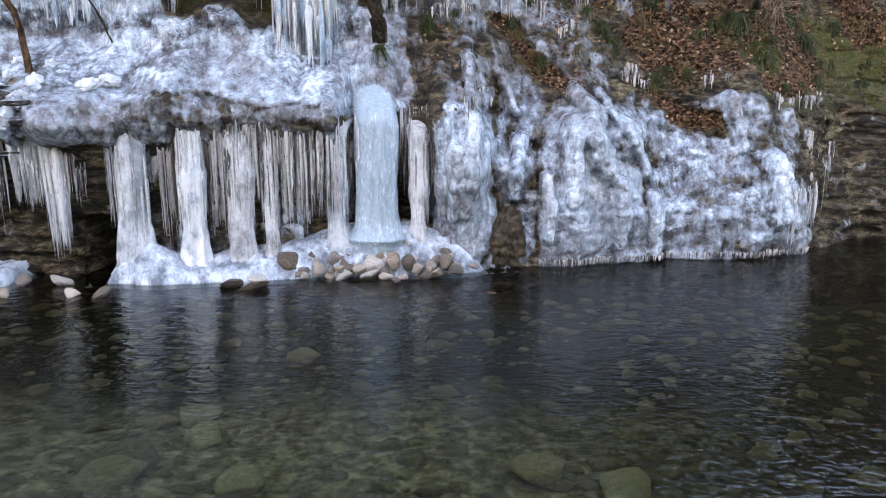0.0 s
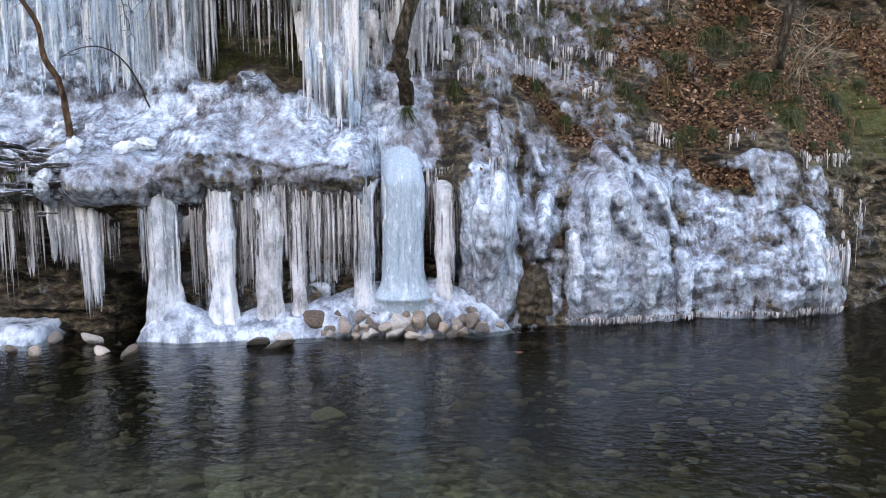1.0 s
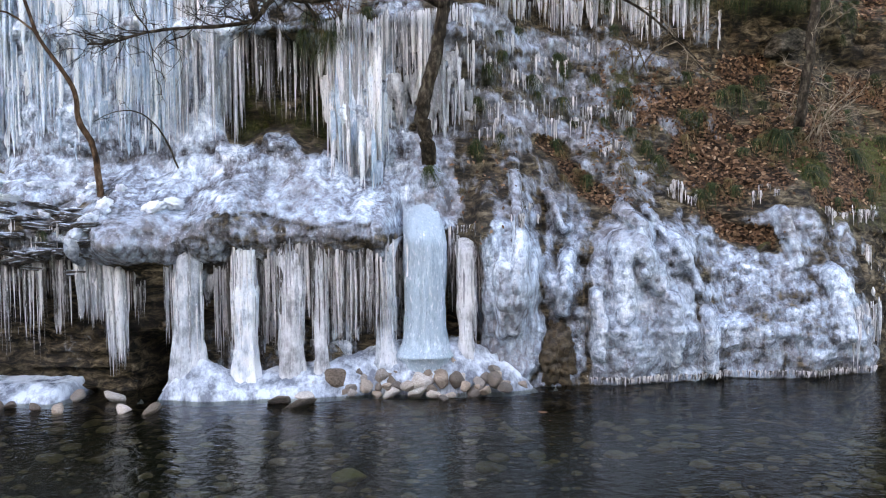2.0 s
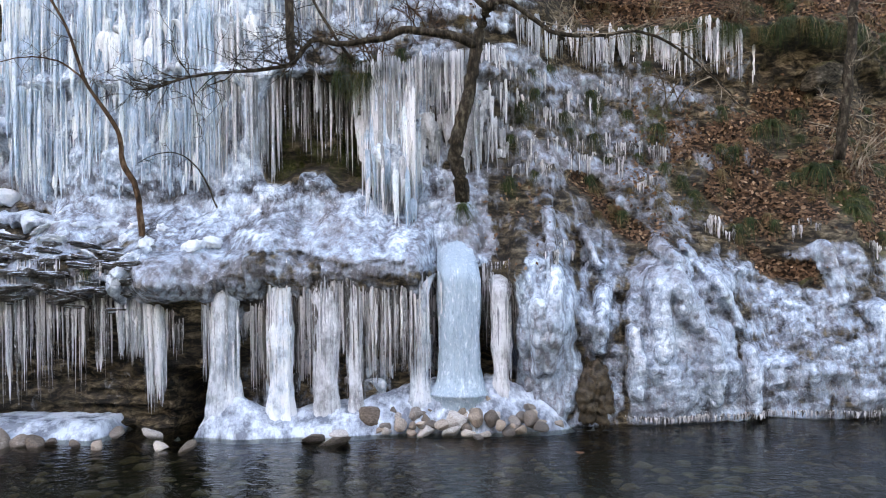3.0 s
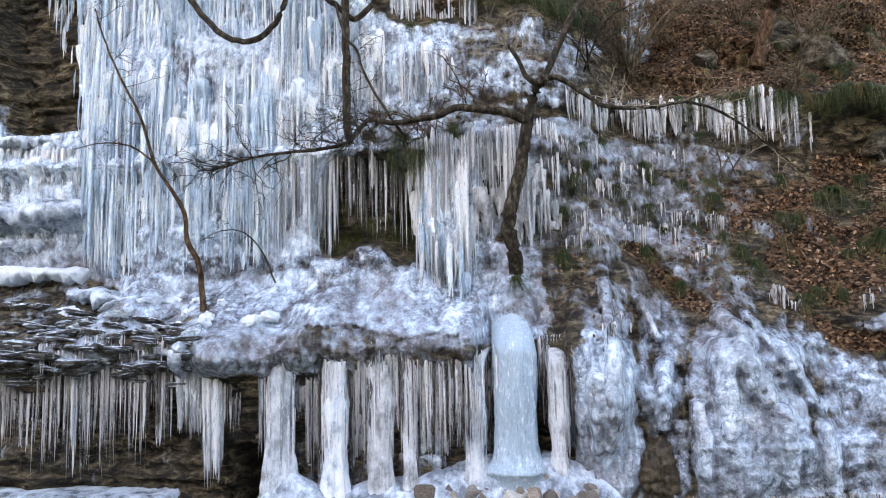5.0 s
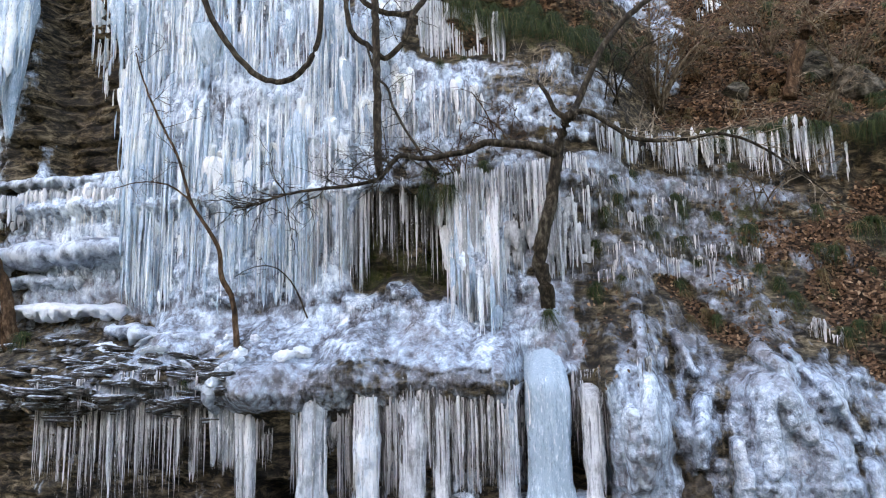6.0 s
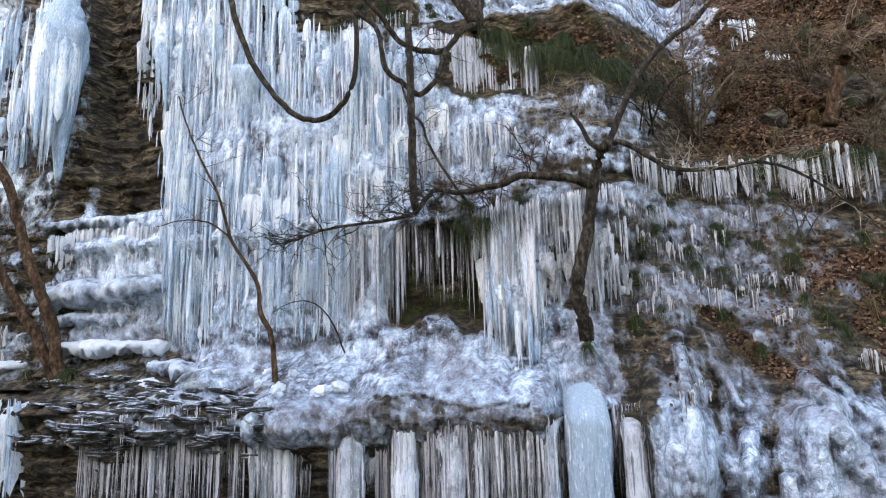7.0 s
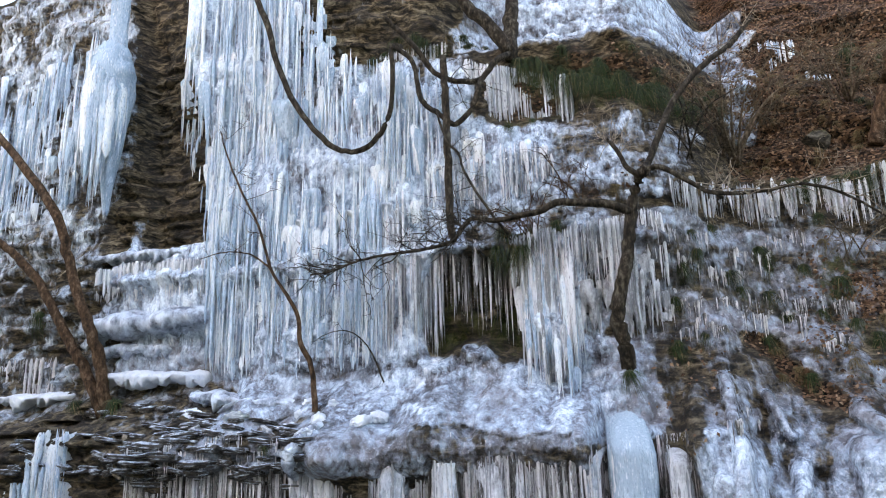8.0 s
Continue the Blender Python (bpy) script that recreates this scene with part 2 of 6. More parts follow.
# ---------------- mesh helpers ----------------
def mesh_of(name, verts, quads, material, flat=False):
    verts, quads = np.asarray(verts, np.float32), np.asarray(quads, np.int32)
    me = bpy.data.meshes.new(name)
    me.vertices.add(len(verts))
    me.vertices.foreach_set("co", verts.ravel())
    me.loops.add(quads.size)
    me.loops.foreach_set("vertex_index", quads.ravel())
    me.polygons.add(len(quads))
    me.polygons.foreach_set("loop_start", np.arange(0, quads.size, quads.shape[1], dtype=np.int32))
    me.polygons.foreach_set("use_smooth", np.full(len(quads), not flat))
    me.update(calc_edges=True)
    me.validate()
    me.materials.append(material)
    return me


def sheet(xs, ys):
    """Quads of a grid with len(ys) rows of len(xs) points."""
    n, m = len(xs), len(ys)
    i = np.arange(n * m).reshape(m, n)
    return np.stack([i[:-1, :-1], i[:-1, 1:], i[1:, 1:], i[1:, :-1]], -1).reshape(-1, 4)


def tube(points, radii, sides=7, rough=0.0, seed=0):
    """Points and quads of a closed tube along a line, its ends drawn in."""
    P, R = np.asarray(points, float), np.asarray(radii, float)
    T = np.gradient(P, axis=0)
    T /= np.linalg.norm(T, axis=1, keepdims=True) + 1e-9
    ref = np.where(np.abs(T[:, 2:3]) > 0.9, [[1.0, 0.0, 0.0]], [[0.0, 0.0, 1.0]])
    A = np.cross(T, ref)
    A /= np.linalg.norm(A, axis=1, keepdims=True) + 1e-9
    B = np.cross(T, A)
    P = np.concatenate([P[:1], P, P[-1:]])
    A, B = np.concatenate([A[:1], A, A[-1:]]), np.concatenate([B[:1], B, B[-1:]])
    R = np.concatenate([[R[0] * 0.02], R, [R[-1] * 0.02]])
    a = np.arange(sides) * 2 * np.pi / sides
    rows = np.arange(len(R))[:, None] * 0.45 + seed * 3.1
    K = 1 + rough * 1.5 * (value(1.4 * np.cos(a)[None] + seed * 1.7 + 0 * rows, rows + 1.4 * np.sin(a)[None], seed % 97) - 0.5)
    V = P[:, None] + (R[:, None] * K)[..., None] * (np.cos(a)[None, :, None] * A[:, None] + np.sin(a)[None, :, None] * B[:, None])
    i = np.arange(len(R) * sides).reshape(len(R), sides)
    j = np.roll(i, -1, axis=1)
    Q = np.stack([i[:-1], j[:-1], j[1:], i[1:]], -1).reshape(-1, 4)
    return V.reshape(-1, 3), Q


def joined(pieces):
    verts, quads, k = [], [], 0
    for v, q in pieces:
        verts.append(v)
        quads.append(q + k)
        k += len(v)
    return np.concatenate(verts), np.concatenate(quads)


def spline(points, n):
    """A smooth line of n points through the given ones."""
    P = np.asarray(points, float)
    P = np.concatenate([[2 * P[0] - P[1]], P, [2 * P[-1] - P[-2]]])
    out = []
    for u in np.linspace(0, len(P) - 3 - 1e-6, n):
        k, t = int(u), u - int(u)
        a, b, c, d = P[k:k + 4]
        out.append(0.5 * (2 * b + (c - a) * t + (2 * a - 5 * b + 4 * c - d) * t * t + (3 * b - a - 3 * c + d) * t ** 3))
    return np.array(out)


def part(name, data, parent, label="", kind=""):
    ob = new(name, data)
    ob.parent = parent
    return tagged(ob, label=label, kind=kind)


def stand(name, place, label, category, group="", kind=""):
    ob = new(name)
    ob.location = place
    bpy.context.view_layer.update()
    return tagged(ob, label=label, category=category, group=group, kind=kind)


def under(ob, parent):
    """Makes ob a part of parent and keeps its place in the world."""
    ob.parent = parent
    ob.matrix_parent_inverse = Matrix.Translation(parent.location).inverted()
    return ob


# ---------------- materials ----------------
def material(name):
    m = bpy.data.materials.new(name)
    m.use_nodes = True
    return m, m.node_tree, m.node_tree.nodes["Principled BSDF"]


def put(nt, socket, v):
    if hasattr(v, "outputs"):
        nt.links.new(v.outputs[0], socket)
    elif hasattr(v, "is_output"):
        nt.links.new(v, socket)
    else:
        socket.default_value = v


def spot(nt, scale):
    """World position, stretched."""
    g = nt.nodes.new("ShaderNodeNewGeometry")
    m = nt.nodes.new("ShaderNodeMapping")
    m.inputs["Scale"].default_value = scale
    nt.links.new(g.outputs["Position"], m.inputs["Vector"])
    return m


def own(nt, scale):
    """The thing's own coordinates, stretched."""
    g = nt.nodes.new("ShaderNodeTexCoord")
    m = nt.nodes.new("ShaderNodeMapping")
    m.inputs["Scale"].default_value = scale
    nt.links.new(g.outputs["Object"], m.inputs["Vector"])
    return m


def grain(nt, vec, scale, detail=4.0, rough=0.55, warp=0.0):
    n = nt.nodes.new("ShaderNodeTexNoise")
    put(nt, n.inputs["Vector"], vec)
    n.inputs["Scale"].default_value = scale
    n.inputs["Detail"].default_value = detail
    n.inputs["Roughness"].default_value = rough
    n.inputs["Distortion"].default_value = warp
    return n.outputs["Fac"]


def cells(nt, vec, scale, feature="F1"):
    n = nt.nodes.new("ShaderNodeTexVoronoi")
    n.feature = feature
    put(nt, n.inputs["Vector"], vec)
    n.inputs["Scale"].default_value = scale
    return n


def ramp(nt, fac, *stops):
    n = nt.nodes.new("ShaderNodeValToRGB")
    put(nt, n.inputs["Fac"], fac)
    e = n.color_ramp.elements
    while len(e) < len(stops):
        e.new(0.5)
    for k, (p, c) in enumerate(stops):
        e[k].position = p
        e[k].color = (*c, 1) if len(c) == 3 else c
    return n.outputs["Color"]


def calc(nt, op, a, b=0.0, clamp=False):
    n = nt.nodes.new("ShaderNodeMath")
    n.operation = op
    n.use_clamp = clamp
    put(nt, n.inputs[0], a)
    put(nt, n.inputs[1], b)
    return n.outputs[0]


def blend(nt, fac, a, b, how="MIX"):
    n = nt.nodes.new("ShaderNodeMix")
    n.data_type = "RGBA"
    n.blend_type = how
    put(nt, n.inputs["Factor"], fac)
    put(nt, n.inputs["A"], (*a, 1) if isinstance(a, tuple) else a)
    put(nt, n.inputs["B"], (*b, 1) if isinstance(b, tuple) else b)
    return n.outputs["Result"]


def step(nt, x, a, b):
    n = nt.nodes.new("ShaderNodeMapRange")
    n.interpolation_type = "SMOOTHSTEP"
    put(nt, n.inputs["Value"], x)
    n.inputs["From Min"].default_value = min(a, b)
    n.inputs["From Max"].default_value = max(a, b)
    if a > b:
        n.inputs["To Min"].default_value = 1.0
        n.inputs["To Max"].default_value = 0.0
    return n.outputs["Result"]


def relief(nt, bsdf, height, strength, distance, chain=None):
    n = nt.nodes.new("ShaderNodeBump")
    n.inputs["Strength"].default_value = strength
    n.inputs["Distance"].default_value = distance
    put(nt, n.inputs["Height"], height)
    if chain:
        nt.links.new(chain.outputs["Normal"], n.inputs["Normal"])
    nt.links.new(n.outputs["Normal"], bsdf.inputs["Normal"])
    return n


def attr(nt, name):
    n = nt.nodes.new("ShaderNodeAttribute")
    n.attribute_name = name
    return n.outputs["Fac"]


def make_ice(name, clear, pale, white, through_light=0.25, rough=0.14, streak=1.0, mottle=1.6, specks=1.0, vary=0.42):
    """Frozen runs: streaks down the fall, milky and clear by turns."""
    m, nt, b = material(name)
    info = nt.nodes.new("ShaderNodeObjectInfo").outputs["Random"]
    isle = nt.nodes.new("ShaderNodeNewGeometry").outputs["Random Per Island"]
    each = calc(nt, "FRACT", calc(nt, "ADD", info, isle))
    runs = grain(nt, spot(nt, (9, 9, 0.9)), 2.2, 5, 0.6)
    clouds = grain(nt, spot(nt, (1, 1, 0.8)), mottle, 6, 0.68)
    hair = grain(nt, spot(nt, (20, 20, 1.6)), 2.2, 4, 0.65)
    tone = calc(nt, "ADD", calc(nt, "MULTIPLY", runs, 0.35 * streak), calc(nt, "ADD", calc(nt, "MULTIPLY", hair, 0.2 * streak), calc(nt, "MULTIPLY", clouds, 1.0 - 0.55 * streak)))
    tone = calc(nt, "ADD", tone, calc(nt, "MULTIPLY", calc(nt, "SUBTRACT", each, 0.5), vary))
    col = ramp(nt, tone, (0.41, clear), (0.50, pale), (0.575, white))
    # fine flecks: air bubbles, and glints painted white with dark ones beside them
    glint_flecks = grain(nt, spot(nt, (1, 1, 0.22)), 38, 3, 0.7)
    col = blend(nt, calc(nt, "MULTIPLY", step(nt, glint_flecks, 0.58, 0.65), 0.85 * specks), col, (0.96, 0.97, 0.99))
    col = blend(nt, calc(nt, "MULTIPLY", step(nt, glint_flecks, 0.42, 0.36), 0.6 * specks), col, tuple(0.45 * v for v in clear))
    put(nt, b.inputs["Base Color"], col)
    put(nt, b.inputs["Roughness"], calc(nt, "ADD", rough, calc(nt, "MULTIPLY", clouds, 0.18)))
    b.inputs["IOR"].default_value = 1.31
    b.inputs["Specular IOR Level"].default_value = 0.6
    b.inputs["Transmission Weight"].default_value = through_light
    fine = calc(nt, "ADD", grain(nt, spot(nt, (14, 14, 1.6)), 3.0, 4, 0.6), calc(nt, "MULTIPLY", hair, 0.5))
    beads = grain(nt, spot(nt, (1, 1, 0.6)), 26, 3, 0.6)
    first = relief(nt, b, fine, 0.9, 0.05)
    relief(nt, b, beads, 0.6, 0.03, first)
    return m


icicle_ice = make_ice("icicle_ice", (0.42, 0.44, 0.46), (0.82, 0.85, 0.89), (0.96, 0.96, 0.97), 0.2, 0.10)
blue_ice = make_ice("blue_ice", (0.42, 0.56, 0.69), (0.70, 0.84, 0.97), (0.93, 0.98, 1.0), 0.08, 0.14, 0.75, 1.1, 1.0, 0.34)
grey_ice = make_ice("grey_ice", (0.15, 0.14, 0.13), (0.66, 0.63, 0.62), (0.93, 0.90, 0.89), 0.3, 0.08)
cloud_ice = make_ice("cloud_ice", (0.26, 0.31, 0.36), (0.60, 0.68, 0.77), (0.93, 0.95, 0.98), 0.15, 0.12, 0.7, 2.6, 1.0, 0.2)
white_ice = make_ice("white_ice", (0.46, 0.52, 0.58), (0.76, 0.83, 0.89), (0.94, 0.96, 0.98), 0.05, 0.2, 0.3, 3.2, 0.5, 0.15)
mist_ice = make_ice("mist_ice", (0.36, 0.40, 0.44), (0.60, 0.66, 0.72), (0.85, 0.89, 0.93), 0.12, 0.12, 0.4, 2.6, 0.6, 0.1)
column_ice = make_ice("column_ice", (0.42, 0.54, 0.63), (0.68, 0.80, 0.88), (0.95, 0.98, 1.0), 0.0, 0.12, 0.8, 4.0, 0.7, 0.3)
apron_ice = make_ice("apron_ice", (0.20, 0.23, 0.28), (0.44, 0.51, 0.60), (0.72, 0.80, 0.88), 0.0, 0.2, 0.15, 3.0, 0.25, 0.0)


def make_snow():
    m, nt, b = material("crusted_snow")
    n = grain(nt, spot(nt, (1, 1, 1)), 9, 5, 0.6)
    put(nt, b.inputs["Base Color"], ramp(nt, n, (0.3, (0.66, 0.72, 0.80)), (0.6, (0.86, 0.90, 0.94))))
    b.inputs["Roughness"].default_value = 0.5
    c = grain(nt, spot(nt, (1, 1, 1)), 30, 4, 0.7)
    relief(nt, b, c, 0.8, 0.04, relief(nt, b, n, 1.0, 0.09))
    return m


snow = make_snow()


def make_cliff():
    """Bedded shale with moss, fallen leaves and a coat of ice, by the cover stored on the cliff."""
    m, nt, b = material("icy_shale")
    beds = grain(nt, spot(nt, (1.3, 1.3, 3.4)), 2.4, 8, 0.72, 0.6)
    blot = grain(nt, spot(nt, (1, 1, 1)), 1.1, 5, 0.6)
    grit = grain(nt, spot(nt, (1, 1, 1.6)), 14, 4, 0.65)
    rock = ramp(nt, beds, (0.37, (0.005, 0.004, 0.003)), (0.46, (0.034, 0.026, 0.017)), (0.54, (0.15, 0.113, 0.067)), (0.65, (0.40, 0.32, 0.21)))
    rock = blend(nt, step(nt, blot, 0.35, 0.65), rock, blend(nt, 0.55, rock, (0.045, 0.042, 0.04)))
    rock = blend(nt, calc(nt, "MULTIPLY", grit, 0.35), rock, (0.03, 0.028, 0.025))
    moss_amount = step(nt, calc(nt, "ADD", attr(nt, "moss"), calc(nt, "MULTIPLY", grain(nt, spot(nt, (1, 1, 0.7)), 3.2, 5, 0.65), 1.3)), 0.95, 1.35)
    moss = ramp(nt, grain(nt, spot(nt, (1, 1, 1)), 30, 4, 0.7), (0.3, (0.016, 0.018, 0.008)), (0.52, (0.07, 0.078, 0.026)), (0.7, (0.17, 0.155, 0.065)))
    col = blend(nt, moss_amount, rock, moss)
    leaf_amount = step(nt, calc(nt, "ADD", attr(nt, "leaf"), calc(nt, "MULTIPLY", grain(nt, spot(nt, (1, 1, 1.4)), 2.0, 5, 0.65), 1.0)), 0.85, 1.2)
    scraps = cells(nt, spot(nt, (1, 1, 1.5)), 16)
    litter = ramp(nt, scraps.outputs["Color"], (0.1, (0.006, 0.004, 0.003)), (0.40, (0.030, 0.018, 0.011)), (0.70, (0.115, 0.064, 0.036)), (0.95, (0.30, 0.19, 0.115)))
    col = blend(nt, leaf_amount, col, litter)
    cover = attr(nt, "ice")
    ragged = calc(nt, "ADD", calc(nt, "MULTIPLY", grain(nt, spot(nt, (1.0, 1.0, 0.8)), 1.9, 6, 0.68), 0.75), calc(nt, "MULTIPLY", grain(nt, spot(nt, (3, 3, 0.8)), 3.2, 4, 0.6), 0.45))
    amount = step(nt, calc(nt, "ADD", calc(nt, "ADD", calc(nt, "MULTIPLY", cover, 0.85), calc(nt, "MULTIPLY", calc(nt, "SUBTRACT", attr(nt, "knob"), 0.56), 0.5)), calc(nt, "SUBTRACT", ragged, 0.62)), 0.40, 0.66)
    frost = grain(nt, spot(nt, (1, 1, 0.9)), 4.5, 4, 0.55)
    runs = grain(nt, spot(nt, (4.5, 4.5, 1.3)), 2.2, 3, 0.5)
    fall = attr(nt, "fall")
    fleck = calc(nt, "ADD", calc(nt, "MULTIPLY", runs, fall), calc(nt, "MULTIPLY", frost, calc(nt, "SUBTRACT", 1.0, fall)))
    fine = grain(nt, spot(nt, (1, 1, 0.75)), 8.0, 6, 0.68)
    shift = nt.nodes.new("ShaderNodeTexNoise")
    shift.inputs["Scale"].default_value = 9.0
    shift.inputs["Detail"].default_value = 3.0
    put(nt, shift.inputs["Vector"], spot(nt, (1, 1, 1)))
    moved = nt.nodes.new("ShaderNodeVectorMath")
    moved.operation = "MULTIPLY_ADD"
    nt.links.new(shift.outputs["Color"], moved.inputs[0])
    moved.inputs[1].default_value = (0.16, 0.16, 0.10)
    put(nt, moved.inputs[2], spot(nt, (1, 1, 0.62)))
    pellets, crumb = cells(nt, moved, 9), cells(nt, moved, 24)
    grains = calc(nt, "ADD", calc(nt, "MULTIPLY", pellets.outputs["Color"], 0.55), calc(nt, "MULTIPLY", crumb.outputs["Color"], 0.45))
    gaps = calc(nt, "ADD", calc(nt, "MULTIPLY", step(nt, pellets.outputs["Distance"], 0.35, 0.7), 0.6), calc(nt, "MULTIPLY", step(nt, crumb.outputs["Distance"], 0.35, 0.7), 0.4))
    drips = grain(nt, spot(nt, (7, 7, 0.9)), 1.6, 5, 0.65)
    # thick knobs whiten, thin clear seams darken; relief shading is put into the tone too
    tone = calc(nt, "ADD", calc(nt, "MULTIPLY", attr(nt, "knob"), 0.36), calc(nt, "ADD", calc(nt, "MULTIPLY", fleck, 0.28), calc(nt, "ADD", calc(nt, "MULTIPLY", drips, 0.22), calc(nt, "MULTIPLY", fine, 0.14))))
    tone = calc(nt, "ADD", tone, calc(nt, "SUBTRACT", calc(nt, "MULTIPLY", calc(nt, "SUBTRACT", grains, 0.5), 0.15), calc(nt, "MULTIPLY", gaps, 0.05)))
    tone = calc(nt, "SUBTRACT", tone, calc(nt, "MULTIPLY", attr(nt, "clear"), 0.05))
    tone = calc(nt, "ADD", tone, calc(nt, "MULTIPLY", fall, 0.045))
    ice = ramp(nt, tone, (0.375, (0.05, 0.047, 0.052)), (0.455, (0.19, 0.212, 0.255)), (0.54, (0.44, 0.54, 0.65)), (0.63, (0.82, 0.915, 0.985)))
    sheen = calc(nt, "ADD", calc(nt, "MULTIPLY", fleck, 0.66), calc(nt, "ADD", calc(nt, "MULTIPLY", fine, 0.26), calc(nt, "MULTIPLY", grains, 0.08)))
    sheen = calc(nt, "SUBTRACT", sheen, calc(nt, "MULTIPLY", step(nt, attr(nt, "clear"), 0.78, 1.0), 0.085))
    glaze = ramp(nt, sheen, (0.36, (0.13, 0.125, 0.135)), (0.45, (0.26, 0.285, 0.33)), (0.54, (0.35, 0.42, 0.50)), (0.65, (0.56, 0.66, 0.75)))
    ice = blend(nt, calc(nt, "MULTIPLY", step(nt, attr(nt, "clear"), 0.30, 0.85), 0.85), ice, glaze)
    # fine frost specks; they also paint sparkle into the colour, with dark ones between
    glint_specks = grain(nt, spot(nt, (1, 1, 1)), 24, 3, 0.65)
    ice = blend(nt, calc(nt, "MULTIPLY", step(nt, glint_specks, 0.60, 0.68), 0.28), ice, (0.95, 0.96, 0.98))
    ice = blend(nt, calc(nt, "MULTIPLY", step(nt, glint_specks, 0.41, 0.35), 0.35), ice, (0.10, 0.105, 0.13))
    ice = blend(nt, calc(nt, "MULTIPLY", step(nt, grain(nt, spot(nt, (1, 1, 0.8)), 1.4, 4, 0.6), 0.52, 0.68), 0.5), ice, (0.90, 0.76, 0.68), "MULTIPLY")
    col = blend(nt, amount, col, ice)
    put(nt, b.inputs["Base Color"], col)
    put(nt, b.inputs["Roughness"], calc(nt, "SUBTRACT", 0.75, calc(nt, "MULTIPLY", amount, 0.57)))
    put(nt, b.inputs["Specular IOR Level"], calc(nt, "ADD", 0.06, calc(nt, "MULTIPLY", amount, 0.5)))
    knobs = cells(nt, spot(nt, (1, 1, 0.75)), 7, "SMOOTH_F1")
    h1 = calc(nt, "ADD", calc(nt, "MULTIPLY", beds, calc(nt, "SUBTRACT", 1.0, amount)), calc(nt, "MULTIPLY", calc(nt, "SUBTRACT", frost, knobs.outputs["Distance"]), calc(nt, "MULTIPLY", amount, 0.5)))
    first = relief(nt, b, h1, 1.0, 0.13)
    second = relief(nt, b, calc(nt, "MULTIPLY", calc(nt, "SUBTRACT", fine, calc(nt, "MULTIPLY", gaps, 0.9)), calc(nt, "MULTIPLY", amount, calc(nt, "SUBTRACT", 1.0, calc(nt, "MULTIPLY", attr(nt, "clear"), 0.65)))), 0.8, 0.05, first)
    relief(nt, b, grit, 0.45, 0.04, second)
    return m


cliff_stuff = make_cliff()


def make_stone(name, dark, mid, light):
    m, nt, b = material(name)
    rnd = nt.nodes.new("ShaderNodeObjectInfo").outputs["Random"]
    n = grain(nt, own(nt, (1, 1, 1)), 7, 6, 0.65)
    s = grain(nt, own(nt, (1, 1, 4)), 16, 4, 0.6)
    tone = calc(nt, "ADD", calc(nt, "MULTIPLY", n, 0.6), calc(nt, "ADD", calc(nt, "MULTIPLY", s, 0.25), calc(nt, "MULTIPLY", rnd, 0.35)))
    hue = nt.nodes.new("ShaderNodeTexWhiteNoise")
    hue.noise_dimensions = "1D"
    put(nt, hue.inputs["W"], calc(nt, "MULTIPLY", rnd, 91.0))
    col = ramp(nt, tone, (0.35, dark), (0.6, mid), (0.85, light))
    put(nt, b.inputs["Base Color"], blend(nt, calc(nt, "MULTIPLY", hue.outputs["Value"], 0.7), col, (1.0, 0.80, 0.62), "MULTIPLY"))
    b.inputs["Roughness"].default_value = 0.65
    b.inputs["Specular IOR Level"].default_value = 0.2
    relief(nt, b, s, 0.4, 0.02)
    return m


stone_skin = make_stone("river_stone", (0.04, 0.034, 0.03), (0.20, 0.175, 0.155), (0.62, 0.58, 0.54))
outcrop_skin = make_stone("wet_outcrop", (0.006, 0.005, 0.004), (0.030, 0.025, 0.018), (0.15, 0.125, 0.09))
outcrop_skin.node_tree.nodes["Principled BSDF"].inputs["Roughness"].default_value = 0.35


def make_bark(name, dark, mid, pale):
    m, nt, b = material(name)
    n = grain(nt, spot(nt, (1, 1, 0.5)), 12, 5, 0.65)
    f = grain(nt, spot(nt, (3, 3, 0.6)), 30, 4, 0.6)
    put(nt, b.inputs["Base Color"], ramp(nt, n, (0.35, dark), (0.52, mid), (0.68, pale)))
    b.inputs["Roughness"].default_value = 0.85
    b.inputs["Specular IOR Level"].default_value = 0.1
    relief(nt, b, f, 0.7, 0.02)
    return m


dark_bark = make_bark("dark_bark", (0.010, 0.008, 0.006), (0.035, 0.027, 0.019), (0.11, 0.095, 0.07))
brown_bark = make_bark("brown_bark", (0.018, 0.011, 0.007), (0.07, 0.040, 0.022), (0.17, 0.11, 0.07))
tan_bark = make_bark("tan_bark", (0.045, 0.033, 0.022), (0.13, 0.098, 0.066), (0.28, 0.225, 0.165))
pale_bark = make_bark("pale_bark", (0.10, 0.08, 0.06), (0.28, 0.225, 0.165), (0.46, 0.39, 0.31))


def make_blade(name, dark, mid, dry):
    m, nt, b = material(name)
    isle = nt.nodes.new("ShaderNodeNewGeometry").outputs["Random Per Island"]
    put(nt, b.inputs["Base Color"], ramp(nt, isle, (0.0, dark), (0.6, mid), (0.86, mid), (0.95, dry)))
    b.inputs["Roughness"].default_value = 0.55
    b.inputs["Specular IOR Level"].default_value = 0.12
    return m


sedge_leaf = make_blade("sedge_leaf", (0.008, 0.014, 0.005), (0.036, 0.054, 0.017), (0.20, 0.15, 0.07))
dry_grass = make_blade("dry_grass", (0.06, 0.045, 0.018), (0.13, 0.095, 0.042), (0.26, 0.20, 0.11))
dead_leaf = make_blade("dead_leaf", (0.028, 0.015, 0.009), (0.15, 0.083, 0.046), (0.34, 0.225, 0.14))


